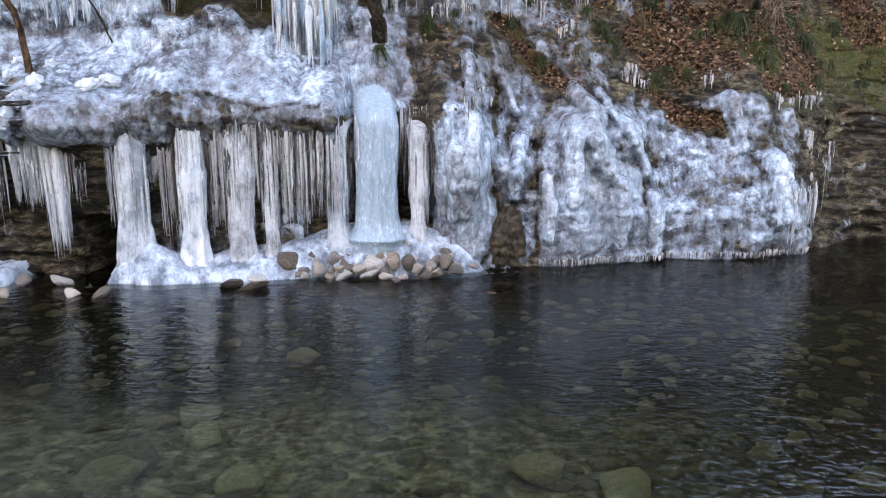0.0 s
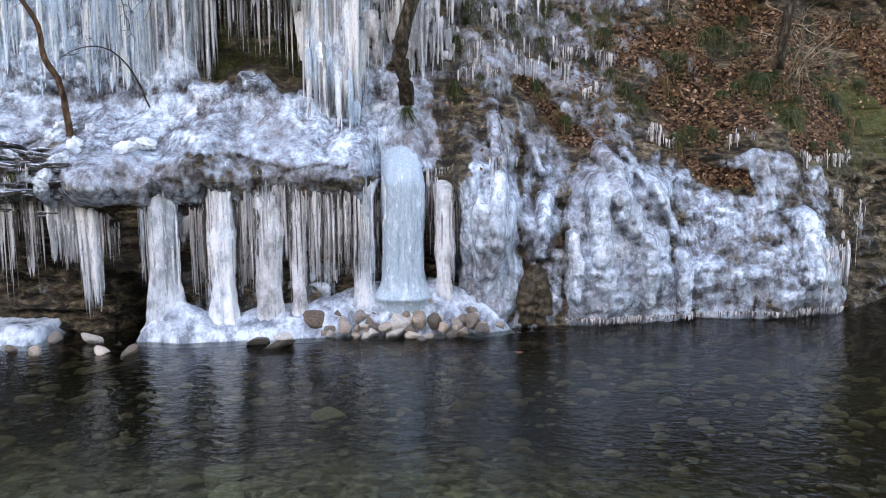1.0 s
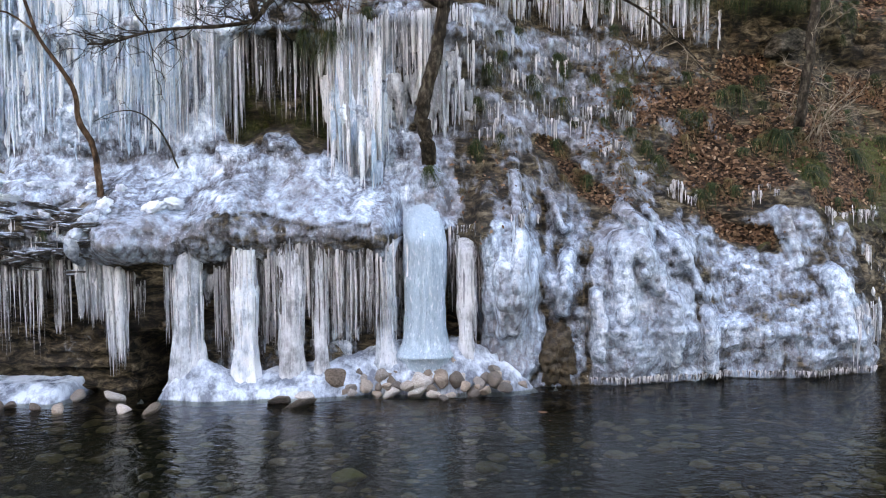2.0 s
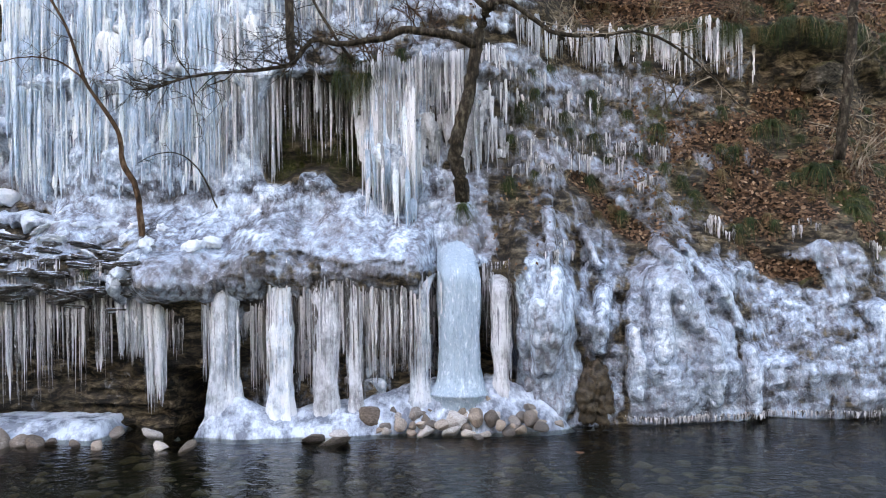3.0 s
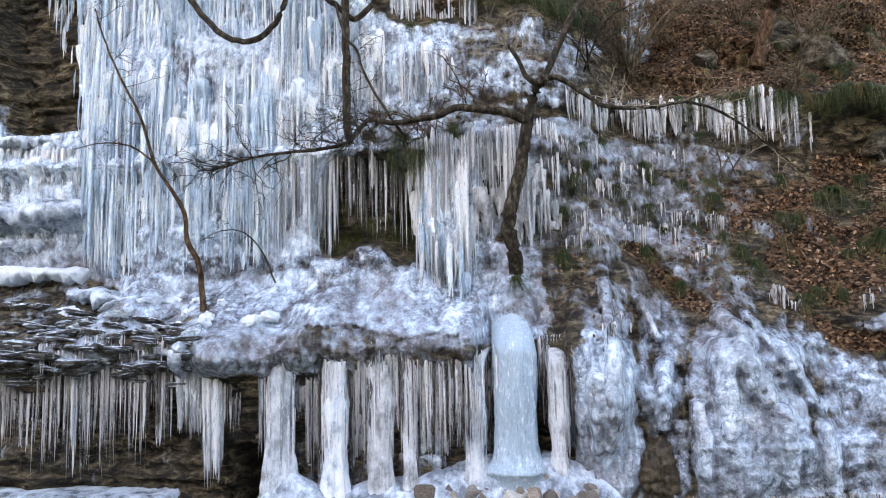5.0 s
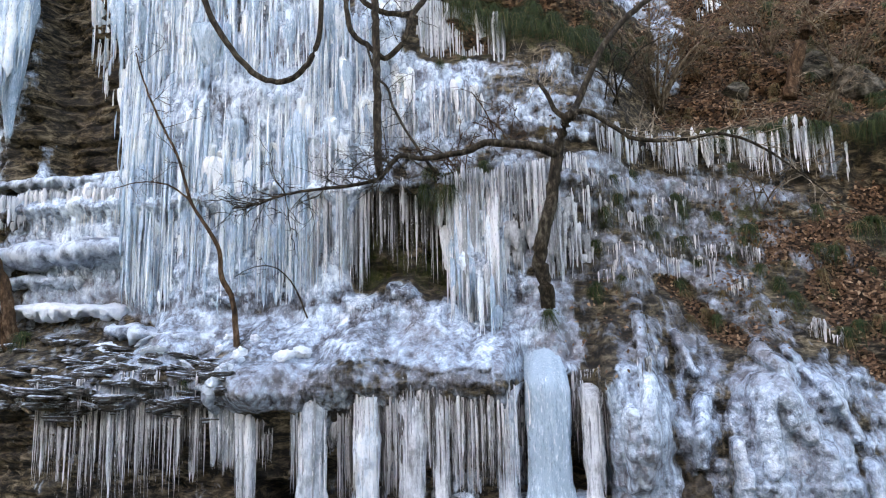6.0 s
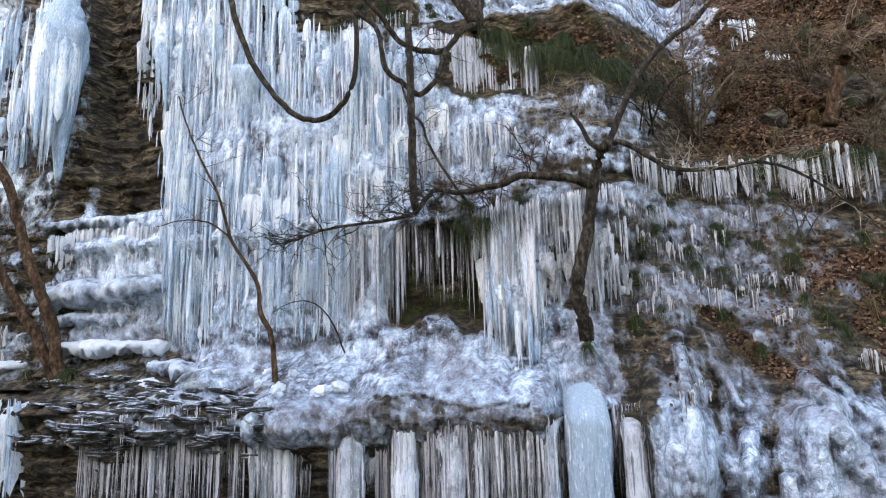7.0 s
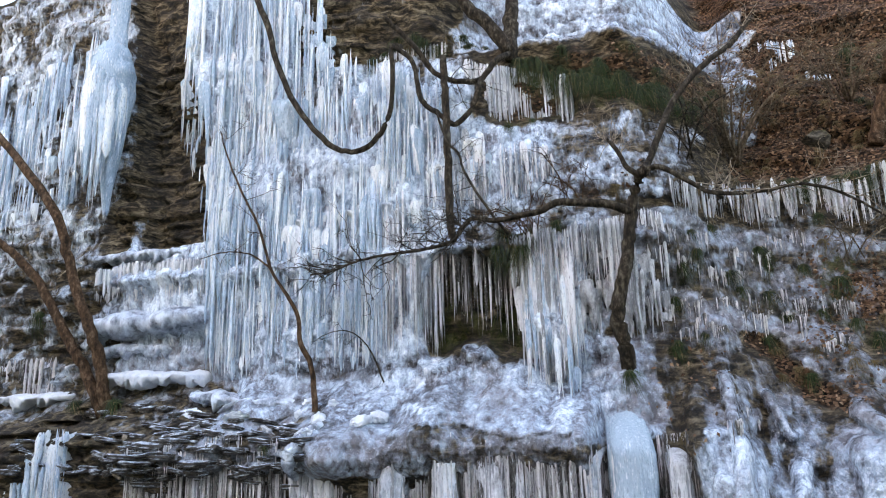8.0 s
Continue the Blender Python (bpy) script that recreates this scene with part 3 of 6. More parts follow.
def make_water():
    m, nt, b = material("clear_river_water")
    nt.nodes.remove(b)
    out = nt.nodes["Material Output"]
    clear = nt.nodes.new("ShaderNodeBsdfTransparent")
    clear.inputs["Color"].default_value = (0.68, 0.71, 0.55, 1)
    gloss = nt.nodes.new("ShaderNodeBsdfGlossy")
    gloss.inputs["Roughness"].default_value = 0.015
    fres = nt.nodes.new("ShaderNodeFresnel")
    fres.inputs["IOR"].default_value = 1.6
    mix = nt.nodes.new("ShaderNodeMixShader")
    nt.links.new(fres.outputs[0], mix.inputs[0])
    nt.links.new(clear.outputs[0], mix.inputs[1])
    nt.links.new(gloss.outputs[0], mix.inputs[2])
    nt.links.new(mix.outputs[0], out.inputs["Surface"])
    w1 = grain(nt, spot(nt, (1.5, 2.3, 1)), 3.2, 2, 0.45, 0.6)
    w2 = grain(nt, spot(nt, (1.4, 3.0, 1)), 6.0, 2, 0.5)
    w3 = grain(nt, spot(nt, (1.0, 2.2, 1)), 13.0, 3, 0.6)
    bump = nt.nodes.new("ShaderNodeBump")
    bump.inputs["Strength"].default_value = 1.0
    bump.inputs["Distance"].default_value = 0.015
    put(nt, bump.inputs["Height"], calc(nt, "ADD", w1, calc(nt, "ADD", calc(nt, "MULTIPLY", w2, 0.45), calc(nt, "MULTIPLY", w3, 0.20))))
    nt.links.new(bump.outputs[0], gloss.inputs["Normal"])
    nt.links.new(bump.outputs[0], fres.inputs["Normal"])
    return m


river_skin = make_water()


def make_bed():
    m, nt, b = material("pebbly_ground")
    c = cells(nt, spot(nt, (1, 1, 1)), 7)
    f = cells(nt, spot(nt, (1, 1, 1)), 17)
    big = grain(nt, spot(nt, (1, 1, 1)), 0.6, 5, 0.6)
    a = ramp(nt, c.outputs["Color"], (0.15, (0.026, 0.023, 0.015)), (0.5, (0.11, 0.09, 0.058)), (0.85, (0.32, 0.26, 0.17)))
    d = ramp(nt, f.outputs["Color"], (0.15, (0.018, 0.016, 0.010)), (0.6, (0.09, 0.075, 0.048)), (0.95, (0.34, 0.29, 0.20)))
    bed = blend(nt, step(nt, big, 0.35, 0.65), a, d)
    mud = ramp(nt, grain(nt, spot(nt, (1, 1, 1)), 5, 6, 0.7), (0.36, (0.035, 0.033, 0.018)), (0.5, (0.22, 0.19, 0.11)), (0.64, (0.62, 0.54, 0.34)))
    bed = blend(nt, 0.6, bed, mud)
    # the bed colour sinks to the painted dark of deep water
    put(nt, b.inputs["Base Color"], blend(nt, calc(nt, "MULTIPLY", attr(nt, "deep_shade"), 0.97), bed, (0.009, 0.010, 0.006)))
    b.inputs["Roughness"].default_value = 0.8
    b.inputs["Specular IOR Level"].default_value = 0.1
    relief(nt, b, calc(nt, "SUBTRACT", 1.0, c.outputs["Distance"]), 0.7, 0.1)
    return m


bed_skin = make_bed()
bed_stone_skin = make_stone("algae_stone", (0.03, 0.028, 0.016), (0.14, 0.125, 0.07), (0.42, 0.37, 0.23))
olive_skin = make_stone("olive_stone", (0.05, 0.047, 0.026), (0.18, 0.165, 0.09), (0.42, 0.39, 0.24))

# ---------------- the cliff ----------------
xs = np.concatenate([np.arange(-24, -14.5, 0.09), np.arange(-14.5, 8.5, 0.038), np.arange(8.5, 24.01, 0.12)])
zs = np.concatenate([np.arange(-3.4, -0.3, 0.2), np.arange(-0.3, 4.5, 0.032), np.arange(4.5, 13.0, 0.045), np.arange(13.0, 18, 0.11), 18 + np.cumsum(np.linspace(0.2, 3.4, 24))])
GX, GZ = np.meshgrid(xs, zs)
GY = cliff_y(GX, GZ)
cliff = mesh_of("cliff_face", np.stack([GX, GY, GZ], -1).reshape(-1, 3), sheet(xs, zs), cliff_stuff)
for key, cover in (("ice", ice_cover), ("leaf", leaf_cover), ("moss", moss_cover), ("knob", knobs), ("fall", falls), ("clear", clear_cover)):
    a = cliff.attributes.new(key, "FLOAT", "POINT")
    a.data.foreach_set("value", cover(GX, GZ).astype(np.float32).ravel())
tagged(new("cliff_face", cliff), "bedded brown shale cliff coated with ice, moss and fallen leaves", "cliff", kind="structure")


def cliff_at(x, z):
    """The cliff's depth at (x, z), read from its grid."""
    k = int(min(max(np.searchsorted(xs, x) - 1, 0), len(xs) - 2))
    j = int(min(max(np.searchsorted(zs, z) - 1, 0), len(zs) - 2))
    u, v = (x - xs[k]) / (xs[k + 1] - xs[k]), (z - zs[j]) / (zs[j + 1] - zs[j])
    low = GY[j, k] * (1 - u) + GY[j, k + 1] * u
    return float(low * (1 - v) + (GY[j + 1, k] * (1 - u) + GY[j + 1, k + 1] * u) * v)


# ---------------- ground: near bank, river bed and an unseen slope added behind to block the low sun ---
def ground_z(x, y):
    z = np.interp(y, [-200, -80, -18, -5, -2, 2.2, 3.6, 5, 9, 11, 13, 16, 40], [80, 52, 9, 1.6, 1.3, 1.25, -0.2, -0.55, -0.75, -0.5, -0.6, -1.5, -1.6])
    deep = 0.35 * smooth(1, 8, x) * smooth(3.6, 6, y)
    return z - deep + 0.22 * (fbm(x * 0.6, y * 0.6, 5, 4) - 0.5) + 0.10 * billow(x * 1.5, y * 1.5, 6, 3)


gx = np.concatenate([-24 - np.cumsum(np.linspace(0.5, 16, 16))[::-1], np.arange(-24, 24, 0.16), 24 + np.cumsum(np.linspace(0.1, 16, 16))])
gy = np.concatenate([-6 - np.cumsum(np.linspace(0.4, 16, 20))[::-1], np.arange(-6, 17, 0.12), 17 + np.cumsum(np.linspace(0.3, 4, 8))])
BX, BY = np.meshgrid(gx, gy)
BZ = ground_z(BX, BY)
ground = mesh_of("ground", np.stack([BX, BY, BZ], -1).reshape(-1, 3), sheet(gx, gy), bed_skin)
# where deep water looks dark: to the right and far out, painted into the bed
ground.attributes.new("deep_shade", "FLOAT", "POINT").data.foreach_set("value", np.maximum(smooth(-0.5, 4, BX + 2.0 * (fbm(BX * 0.4, BY * 0.4, 9, 3) - 0.5)) * smooth(3.6, 5, BY), smooth(6.8, 9.0, BY + 1.5 * (fbm(BX * 0.5, BY * 0.5, 19, 3) - 0.5))).astype(np.float32).ravel())
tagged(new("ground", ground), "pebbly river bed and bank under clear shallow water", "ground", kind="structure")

wx, wy = np.linspace(-150, 150, 2), np.linspace(2.0, 18.5, 2)
WX, WY = np.meshgrid(wx, wy)
tagged(new("water", mesh_of("water", np.stack([WX, WY, 0 * WX], -1).reshape(-1, 3), sheet(wx, wy), river_skin)), "clear dark green river water with small ripples", "water", kind="structure")


# ---------------- ice: hanging curtains, columns, shelves ----------------
def icicle_shape(seed, sides=7, rings=9):
    """An icicle of length 1 and radius 1 that hangs from its origin."""
    rng = np.random.default_rng(seed)
    s = np.linspace(0, 1, rings)
    r = (1 - s) ** rng.choice([0.2, 0.4, 0.6, 0.9, 1.1]) * (1 + 0.45 * (rng.random(rings) - 0.5))
    r[0], r[-1] = 0.25, 0.03
    drift = np.cumsum((rng.random((rings, 2)) - 0.5) * 0.25, axis=0)
    P = np.stack([drift[:, 0], drift[:, 1], -s], -1)
    P[0, :2] = 0
    v, q = tube(np.stack([P[:, 0] * 0, P[:, 1] * 0, P[:, 2]], -1), r, sides, 0.22, seed)
    v[:, :2] += np.repeat(np.concatenate([P[:1, :2], P[:, :2], P[-1:, :2]]), sides, axis=0)
    return v, q


def run_shape(seed, sides=6, rings=10):
    """A frozen run of length 1 and radius 1: it swells out of the ice and tapers to a tip."""
    rng = np.random.default_rng(seed)
    s = np.linspace(0, 1, rings)
    r = np.sin(np.clip(s * 1.6 + 0.05, 0, 1) * math.pi / 2) * (1 - s) ** rng.choice([0.3, 0.5, 0.8]) * (1 + 0.5 * (rng.random(rings) - 0.5))
    r[0], r[-1] = 0.08, 0.03
    P = np.stack([np.cumsum((rng.random(rings) - 0.5) * 0.4), 2.2 * (0.25 - s) * (s < 0.25), -s], -1)
    v, q = tube(np.stack([0 * s, 0 * s, -s], -1), r, sides, 0.2, seed)
    v[:, :2] += np.repeat(np.concatenate([P[:1, :2], P[:, :2], P[-1:, :2]]), sides, axis=0)
    return v, q


def drape_shape(seed, m=23, n=15):
    """A fluted tongue of ice, 2 wide and 1 long: a rounded head, folds down its front and a ragged foot."""
    u, s = np.linspace(0, 1, m), np.linspace(0, 1, n) ** 0.8
    U, S = np.meshgrid(u, s)
    A = U * math.pi
    ends = 1 - 0.55 * value(u * 4 + seed, 0 * u, seed) - 0.25 * value(u * 10 + seed, 0 * u, seed + 1)
    head = np.sqrt(np.clip(1 - (1 - np.clip(S / 0.3, 0, 1)) ** 2, 0.002, 1)) * (1 - 0.35 * S)
    folds = 0.62 + 0.42 * billow(U * 5 + seed, S * 0.9, seed + 2, 2) + 0.22 * (fbm(U * 4, S * 5, seed + 4, 3) - 0.5)
    X = -np.cos(A) * head * (1 + 0.22 * (fbm(S * 3, U * 0 + seed, seed + 5, 2) - 0.5)) + 0.12 * (value(S * 4, 0 * U, seed + 6) - 0.5)
    Y = 0.15 - np.sin(A) ** 0.8 * folds * head * (1 - S ** 5) + 0.55 * (1 - head)
    return np.stack([X, Y, -S * ends[None, :]], -1).reshape(-1, 3), sheet(u, s)[:, ::-1]


DRAPES = {}


def drape_mesh(k, skin):
    if (k, skin.name) not in DRAPES:
        DRAPES[(k, skin.name)] = mesh_of("drape", *drape_shape(700 + 11 * k), skin)
    return DRAPES[(k, skin.name)]


def hang_drapes(home, x0, x1, low, high, count, width, length, skins, seed, sink=0.0):
    """Tongues of ice spread over the cliff between two heights (functions of x)."""
    g = np.random.default_rng(seed + 4000)
    for k in range(count):
        x = g.uniform(x0, x1)
        a, b = float(low(x)), float(high(x))
        ln = min(length * math.exp(g.normal(0, 0.5)), b - a)
        if ln < 0.1:
            continue
        t = a + ln + (b - a - ln) * g.random()
        w = width * math.exp(g.normal(0, 0.45))
        y = min(cliff_at(x, t - 0.15 * ln), cliff_at(x, t - 0.5 * ln), cliff_at(x, t - 0.85 * ln))
        ob = new("drape", drape_mesh(int(g.integers(12)), skins[int(g.integers(len(skins)))]))
        ob.matrix_basis = Matrix.LocRotScale((x, y + 0.05 + sink, t), Euler((g.normal(0, 0.03), g.normal(0, 0.03), g.normal(0, 0.25))), (w, 0.55 * w + 0.05, ln))
        under(ob, home)


RUNS = [run_shape(80 + k) for k in range(14)]
SHAPES = [icicle_shape(k) for k in range(14)]
SMALL = [icicle_shape(40 + k, 5, 6) for k in range(14)]
ICICLES = {}


def icicle_mesh(k, skin):
    if (k, skin.name) not in ICICLES:
        ICICLES[(k, skin.name)] = mesh_of("icicle", *(SHAPES + RUNS)[k], skin)
    return ICICLES[(k, skin.name)]


def front_of(x, z):
    return min(cliff_at(x, z - 0.4), cliff_at(x, z), cliff_at(x, z + 0.4))


def hung(x, y, t):
    """Where an icicle meant for (x, y) with its top near t meets the rock or ice above it."""
    for z in np.linspace(t - 0.3, t + 0.6, 19):
        if cliff_at(x, z) <= y + 0.03:
            return z + 0.28, y
    return t + 0.08, max(y, cliff_at(x, t) - 0.02)


def curtain(label, x0, x1, top, bottom, depth, count, thick, skin, seed, fill=True, ragged=0.5, single=36, flare=0.0, group="ice curtains", spread=False, free=False):
    """A hanging row of icicles. top, bottom and depth are functions of x; ragged: how far the lengths differ."""
    rng = np.random.default_rng(seed)
    mid = 0.5 * (x0 + x1)
    home = stand("ice_curtain", (mid, float(depth(mid)), float(bottom(mid))), label, "icicles", group)
    rows = []
    count, thick = int(count * (1.0 if spread else 2.2)), thick * (0.46 if spread else 0.5)
    if spread:
        tall = float(top(mid)) - float(bottom(mid))
        hang_drapes(home, x0, x1, bottom, top, int((x1 - x0) * tall * 3.2), 0.11, 1.2, [skin, skin, skin, column_ice], seed)
    for k in range(count):
        x = rng.uniform(x0, x1)
        t, b, y = float(top(x)), float(bottom(x)), float(depth(x))
        if spread:
            while value(np.array([x * 2.6]), np.array([seed * 3.7]), 51)[0] * 1.25 < rng.random():
                x = rng.uniform(x0, x1)
            t, b = float(top(x)), float(bottom(x))
            t = b + 0.4 + (t - b - 0.4) * rng.random()
            b = max(b, t - rng.uniform(0.8, 4.5))
            y = front_of(x, 0.5 * (t + b)) + 0.05
        length = (t - b) * (1 - ragged * rng.random() ** 1.2)
        r = thick * min(2.8, 0.9 * math.exp(rng.normal(0, 0.85))) * (0.55 + 0.45 * length / max(0.01, t - b))
        if fill and k % 2:
            r = r * 0.8
            t = b + (t - b) * (0.35 + 0.6 * rng.random())
            length = (t - b) * rng.uniform(0.4, 1.0)
        elif not spread and not free:
            t, y = hung(x, y, t)
        rows.append((r, x, y + (rng.uniform(-0.12, 0.10) if spread or free or fill or t > 4 else rng.uniform(-0.03, 0.14)), t, length))
    rows.sort(reverse=True)
    for r, x, y, t, length in rows[:single]:
        ob = new("icicle", icicle_mesh(int(rng.integers(14)) + 14 * spread, skin))
        ob.matrix_basis = Matrix.LocRotScale((x, y, t), Euler((rng.normal(0, 0.012), rng.normal(0, 0.012), 0.0 if spread else rng.uniform(0, 6.28))), (r, r, length))
        under(ob, home)
    rest = []
    for r, x, y, t, length in rows[single:]:
        v, q = (RUNS if spread else SMALL)[int(rng.integers(14))]
        a = 0.0 if spread else rng.uniform(0, 6.28)
        c, s = math.cos(a), math.sin(a)
        rest.append((np.stack([x + r * (c * v[:, 0] - s * v[:, 1]), y + r * (s * v[:, 0] + c * v[:, 1]), t + length * v[:, 2]], -1), q))
    if rest:
        under(part("fine_icicles", mesh_of("fine_icicles", *joined(rest), skin), home, kind="stuff"), home)
    if fill:
        us = np.linspace(0, 1, max(8, int((x1 - x0) / 0.022)))
        vs = np.linspace(0, 1, 40)
        U, V = np.meshgrid(us, vs)
        X = x0 + (x1 - x0) * U
        top_a, bot_a = np.array([float(top(x)) for x in X[0]]), np.array([float(bottom(x)) for x in X[0]])
        cut = bot_a - 0.12 if ragged <= 0.3 or flare > 0 or seed == 11 else bot_a + (top_a - bot_a) * (0.04 + 0.7 * ragged * value(X[0] * 24, X[0] * 0, seed) ** 1.5)
        top_a = np.array([hung(x, float(depth(x)) + 0.05, t)[0] + 0.12 for x, t in zip(X[0], top_a)])
        Z = cut + (top_a - cut) * V
        D = np.array([float(depth(x)) for x in X[0]])[None, :] + 0 * Z
        flutes = 0.16 * billow(X * 3.0, Z * 0.4, seed, 2) + 0.07 * billow(X * 11, Z * 0.7, seed + 5, 2) + 0.16 * (fbm(X * 2.0, Z * 1.4, seed + 7, 5) - 0.4)
        X = X + 0.10 * (fbm(Z * 1.5, X * 0 + seed, seed + 8, 3) - 0.5) + 0.04 * (fbm(Z * 5, X * 3, seed + 9, 3) - 0.5)
        edge = np.clip(np.minimum(U, 1 - U) * 7, 0, 1)
        Y = D + 0.16 - flutes * edge + 0.35 * (1 - edge) ** 2 - flare * (1 - V) ** 3 + 0.9 * smooth(0.72, 1, V) ** 2
        under(part("ice_sheet", mesh_of("ice_sheet", np.stack([X, Y, Z], -1).reshape(-1, 3), sheet(us, vs), blue_ice if skin is blue_ice else cloud_ice), home), home)
    return home


def level(*pairs):
    """A height or depth that changes along x, by (x, value) pairs."""
    return lambda x: np.interp(x, [p[0] for p in pairs], [p[1] for p in pairs])


def jagged(f, amount, scale, seed):
    return lambda x: float(f(x)) + amount * (float(value(np.array([x * scale]), np.array([0.5]), seed)[0]) - 0.5)


def lip(x):
    return float(shore(x)) + 0.15


def face(z, off=-0.12):
    """Just before the cliff at height z."""
    return lambda x: cliff_at(x, z) + off


def front(z0, z1, off=0.06):
    """Just before all of the cliff between two heights."""
    hs = np.linspace(z0, z1, 9)
    return lambda x: min(cliff_at(x, z) for z in hs) - off


flat = level
grey_pillar = make_ice("grey_pillar", (0.34, 0.34, 0.35), (0.66, 0.67, 0.69), (0.90, 0.91, 0.93), 0.1, 0.12, 0.55, 2.6, 0.5, 0.1)


def pillar(label, x, y, w, top, base, skin, seed, flare):
    """A fused column of ice, spreading at its head and its foot."""
    home = stand("ice_pillar", (x, y, base), label, "ice pillar", "ice pillars")
    n, m = 60, 44
    Z, A = np.meshgrid(np.linspace(0, 1, n), np.arange(m) * 2 * np.pi / m, indexing="ij")
    r = w * (0.86 + flare * np.exp(-Z * 9) + 0.25 * smooth(0.7, 0.9, Z) - 0.5 * smooth(0.9, 1.0, Z) + 0.45 * (fbm(Z * 6, A * 0 + seed, seed, 3) - 0.5))
    turn = np.abs(A - np.pi)
    k = 1 + 0.55 * (billow(turn * 2.6, Z * 1.1, seed, 2) - 0.5) + 0.45 * (fbm(turn * 2.2, Z * 8, seed + 3, 4) - 0.5)
    V = np.stack([x + 0.25 * w * (fbm(Z * 3, 0 * A, seed + 5, 2) - 0.5) + r * k * np.cos(A), y + 0.7 * r * k * np.sin(A) + 1.2 * smooth(0.7, 1.0, Z) ** 2, base - 0.1 + (top - base + 0.3) * Z], -1)
    i = np.arange(n * m).reshape(n, m)
    j = np.roll(i, -1, axis=1)
    under(part("shaft", mesh_of("shaft", V.reshape(-1, 3), np.stack([i[:-1], j[:-1], j[1:], i[1:]], -1).reshape(-1, 4), skin), home), home)
    g = np.random.default_rng(seed)
    for _ in range(16):
        a = g.uniform(math.pi * 0.95, math.pi * 2.05)
        t = base + (top - base) * g.uniform(0.5, 1.0)
        ob = new("icicle", icicle_mesh(int(g.integers(14)), icicle_ice))
        ob.matrix_basis = Matrix.LocRotScale((x + 1.0 * w * math.cos(a), y + 0.62 * w * math.sin(a), t), Euler((0, 0, g.uniform(0, 6))), (0.024, 0.024, (t - base) * g.uniform(0.4, 0.9)))
        under(ob, home)


def cascade(label, x0, x1, low, high, count, width, length, skins, seed, sink=0.0):
    """A face of many overlapping tongues of ice."""
    mid = 0.5 * (x0 + x1)
    home = stand("frozen_cascade", (mid, cliff_at(mid, float(low(mid))), float(low(mid))), label, "ice", "frozen cascades")
    hang_drapes(home, x0, x1, low, high, count, width, length, skins, seed, sink)


# lower tier, from the shelf's lip down to the water
curtain("row of clear icicles hanging from dark layered rock", -10.6, -7.15, jagged(jagged(flat((0, 2.15)), 0.9, 1.7, 3), 0.5, 6, 33), jagged(flat((0, 0.35)), 1.1, 1.9, 4), lip, 190, 0.03, grey_ice, 1, False, 0.8, 80)
curtain("short clear icicles under the upper shale beds", -10.4, -7.0, jagged(flat((0, 2.75)), 0.4, 2.7, 6), jagged(flat((0, 2.25)), 0.5, 3.1, 7), front(2.4, 2.8, -0.02), 90, 0.024, grey_ice, 61, False, 0.7, 40)
curtain("thick white icicle cluster hanging near the shelf ice", -9.05, -8.7, flat((0, 2.1)), flat((0, 0.4)), lip, 9, 0.07, icicle_ice, 2, False, 0.35, 9)
curtain("beaded white icicles under a domed ice bulge", -7.02, -6.56, flat((0, 2.2)), jagged(flat((-7, 0.9), (-6.56, 0.75)), 0.4, 9, 5), lip, 60, 0.05, icicle_ice, 3, False, 0.4, 24)
curtain("long white icicles that reach the water", -6.56, -6.22, flat((0, 2.2)), flat((-6.6, 0.25), (-6.45, -0.03), (-6.2, 0.35)), lip, 44, 0.055, icicle_ice, 4, False, 0.25, 24)
curtain("short clear icicles beside a rock hollow", -6.22, -5.85, flat((0, 2.15)), flat((-6.22, 1.0), (-5.85, 1.3)), lip, 26, 0.03, grey_ice, 5, False, 0.6, 12)
curtain("fine icicles over a widening ice fan", -5.55, -5.05, flat((0, 2.25)), flat((-5.5, 0.5), (-5.0, 0.3)), lip, 38, 0.035, icicle_ice, 6, False, 0.4, 20)
pillar("broad white bumpy ice pillar hung from the ledge", -4.18, lip(-4.18) + 0.02, 0.23, 3.0, 0.1, white_ice, 8, 0.55)
curtain("clear icicles beside the broad ice pillar", -4.75, -3.65, jagged(flat((0, 2.3)), 0.5, 2.2, 8), jagged(flat((0, 0.7)), 0.7, 3, 9), lambda x: lip(x) + 0.12, 60, 0.032, grey_ice, 8, False, 0.6, 36)
pillar("warm grey fused ice pillar under dark ledge rock", -3.42, lip(-3.42) + 0.06, 0.22, 2.85, 0.25, grey_pillar, 9, 0.35)
pillar("slender warm grey ice pillar under dark ledge rock", -2.92, lip(-2.92) + 0.08, 0.13, 2.85, 0.3, grey_pillar, 10, 0.3)
curtain("grey icicles hung under dark ledge rock", -3.75, -2.6, jagged(jagged(flat((0, 2.25)), 0.7, 2.2, 8), 0.4, 7, 88), jagged(flat((-3.6, 0.5), (-2.6, 0.6)), 0.4, 4, 9), lip, 110, 0.032, grey_ice, 9, False, 0.6, 60)
curtain("thin dark-backed icicles hung under the ledge", -2.6, -1.55, jagged(jagged(flat((0, 2.35)), 0.8, 2.2, 10), 0.4, 7, 89), jagged(flat((-2.6, 0.6), (-1.6, 0.9)), 0.4, 4, 11), lip, 105, 0.03, grey_ice, 10, False, 0.5, 45)
pillar("dull grey ice pillar next to the blue column", -1.82, lip(-1.82) + 0.14, 0.18, 2.8, 0.5, mist_ice, 11, 0.25)
pillar("slender grey ice pillar beside a dark slot", -0.42, lip(-0.42) + 0.06, 0.16, 2.75, 0.6, grey_pillar, 12, 0.3)
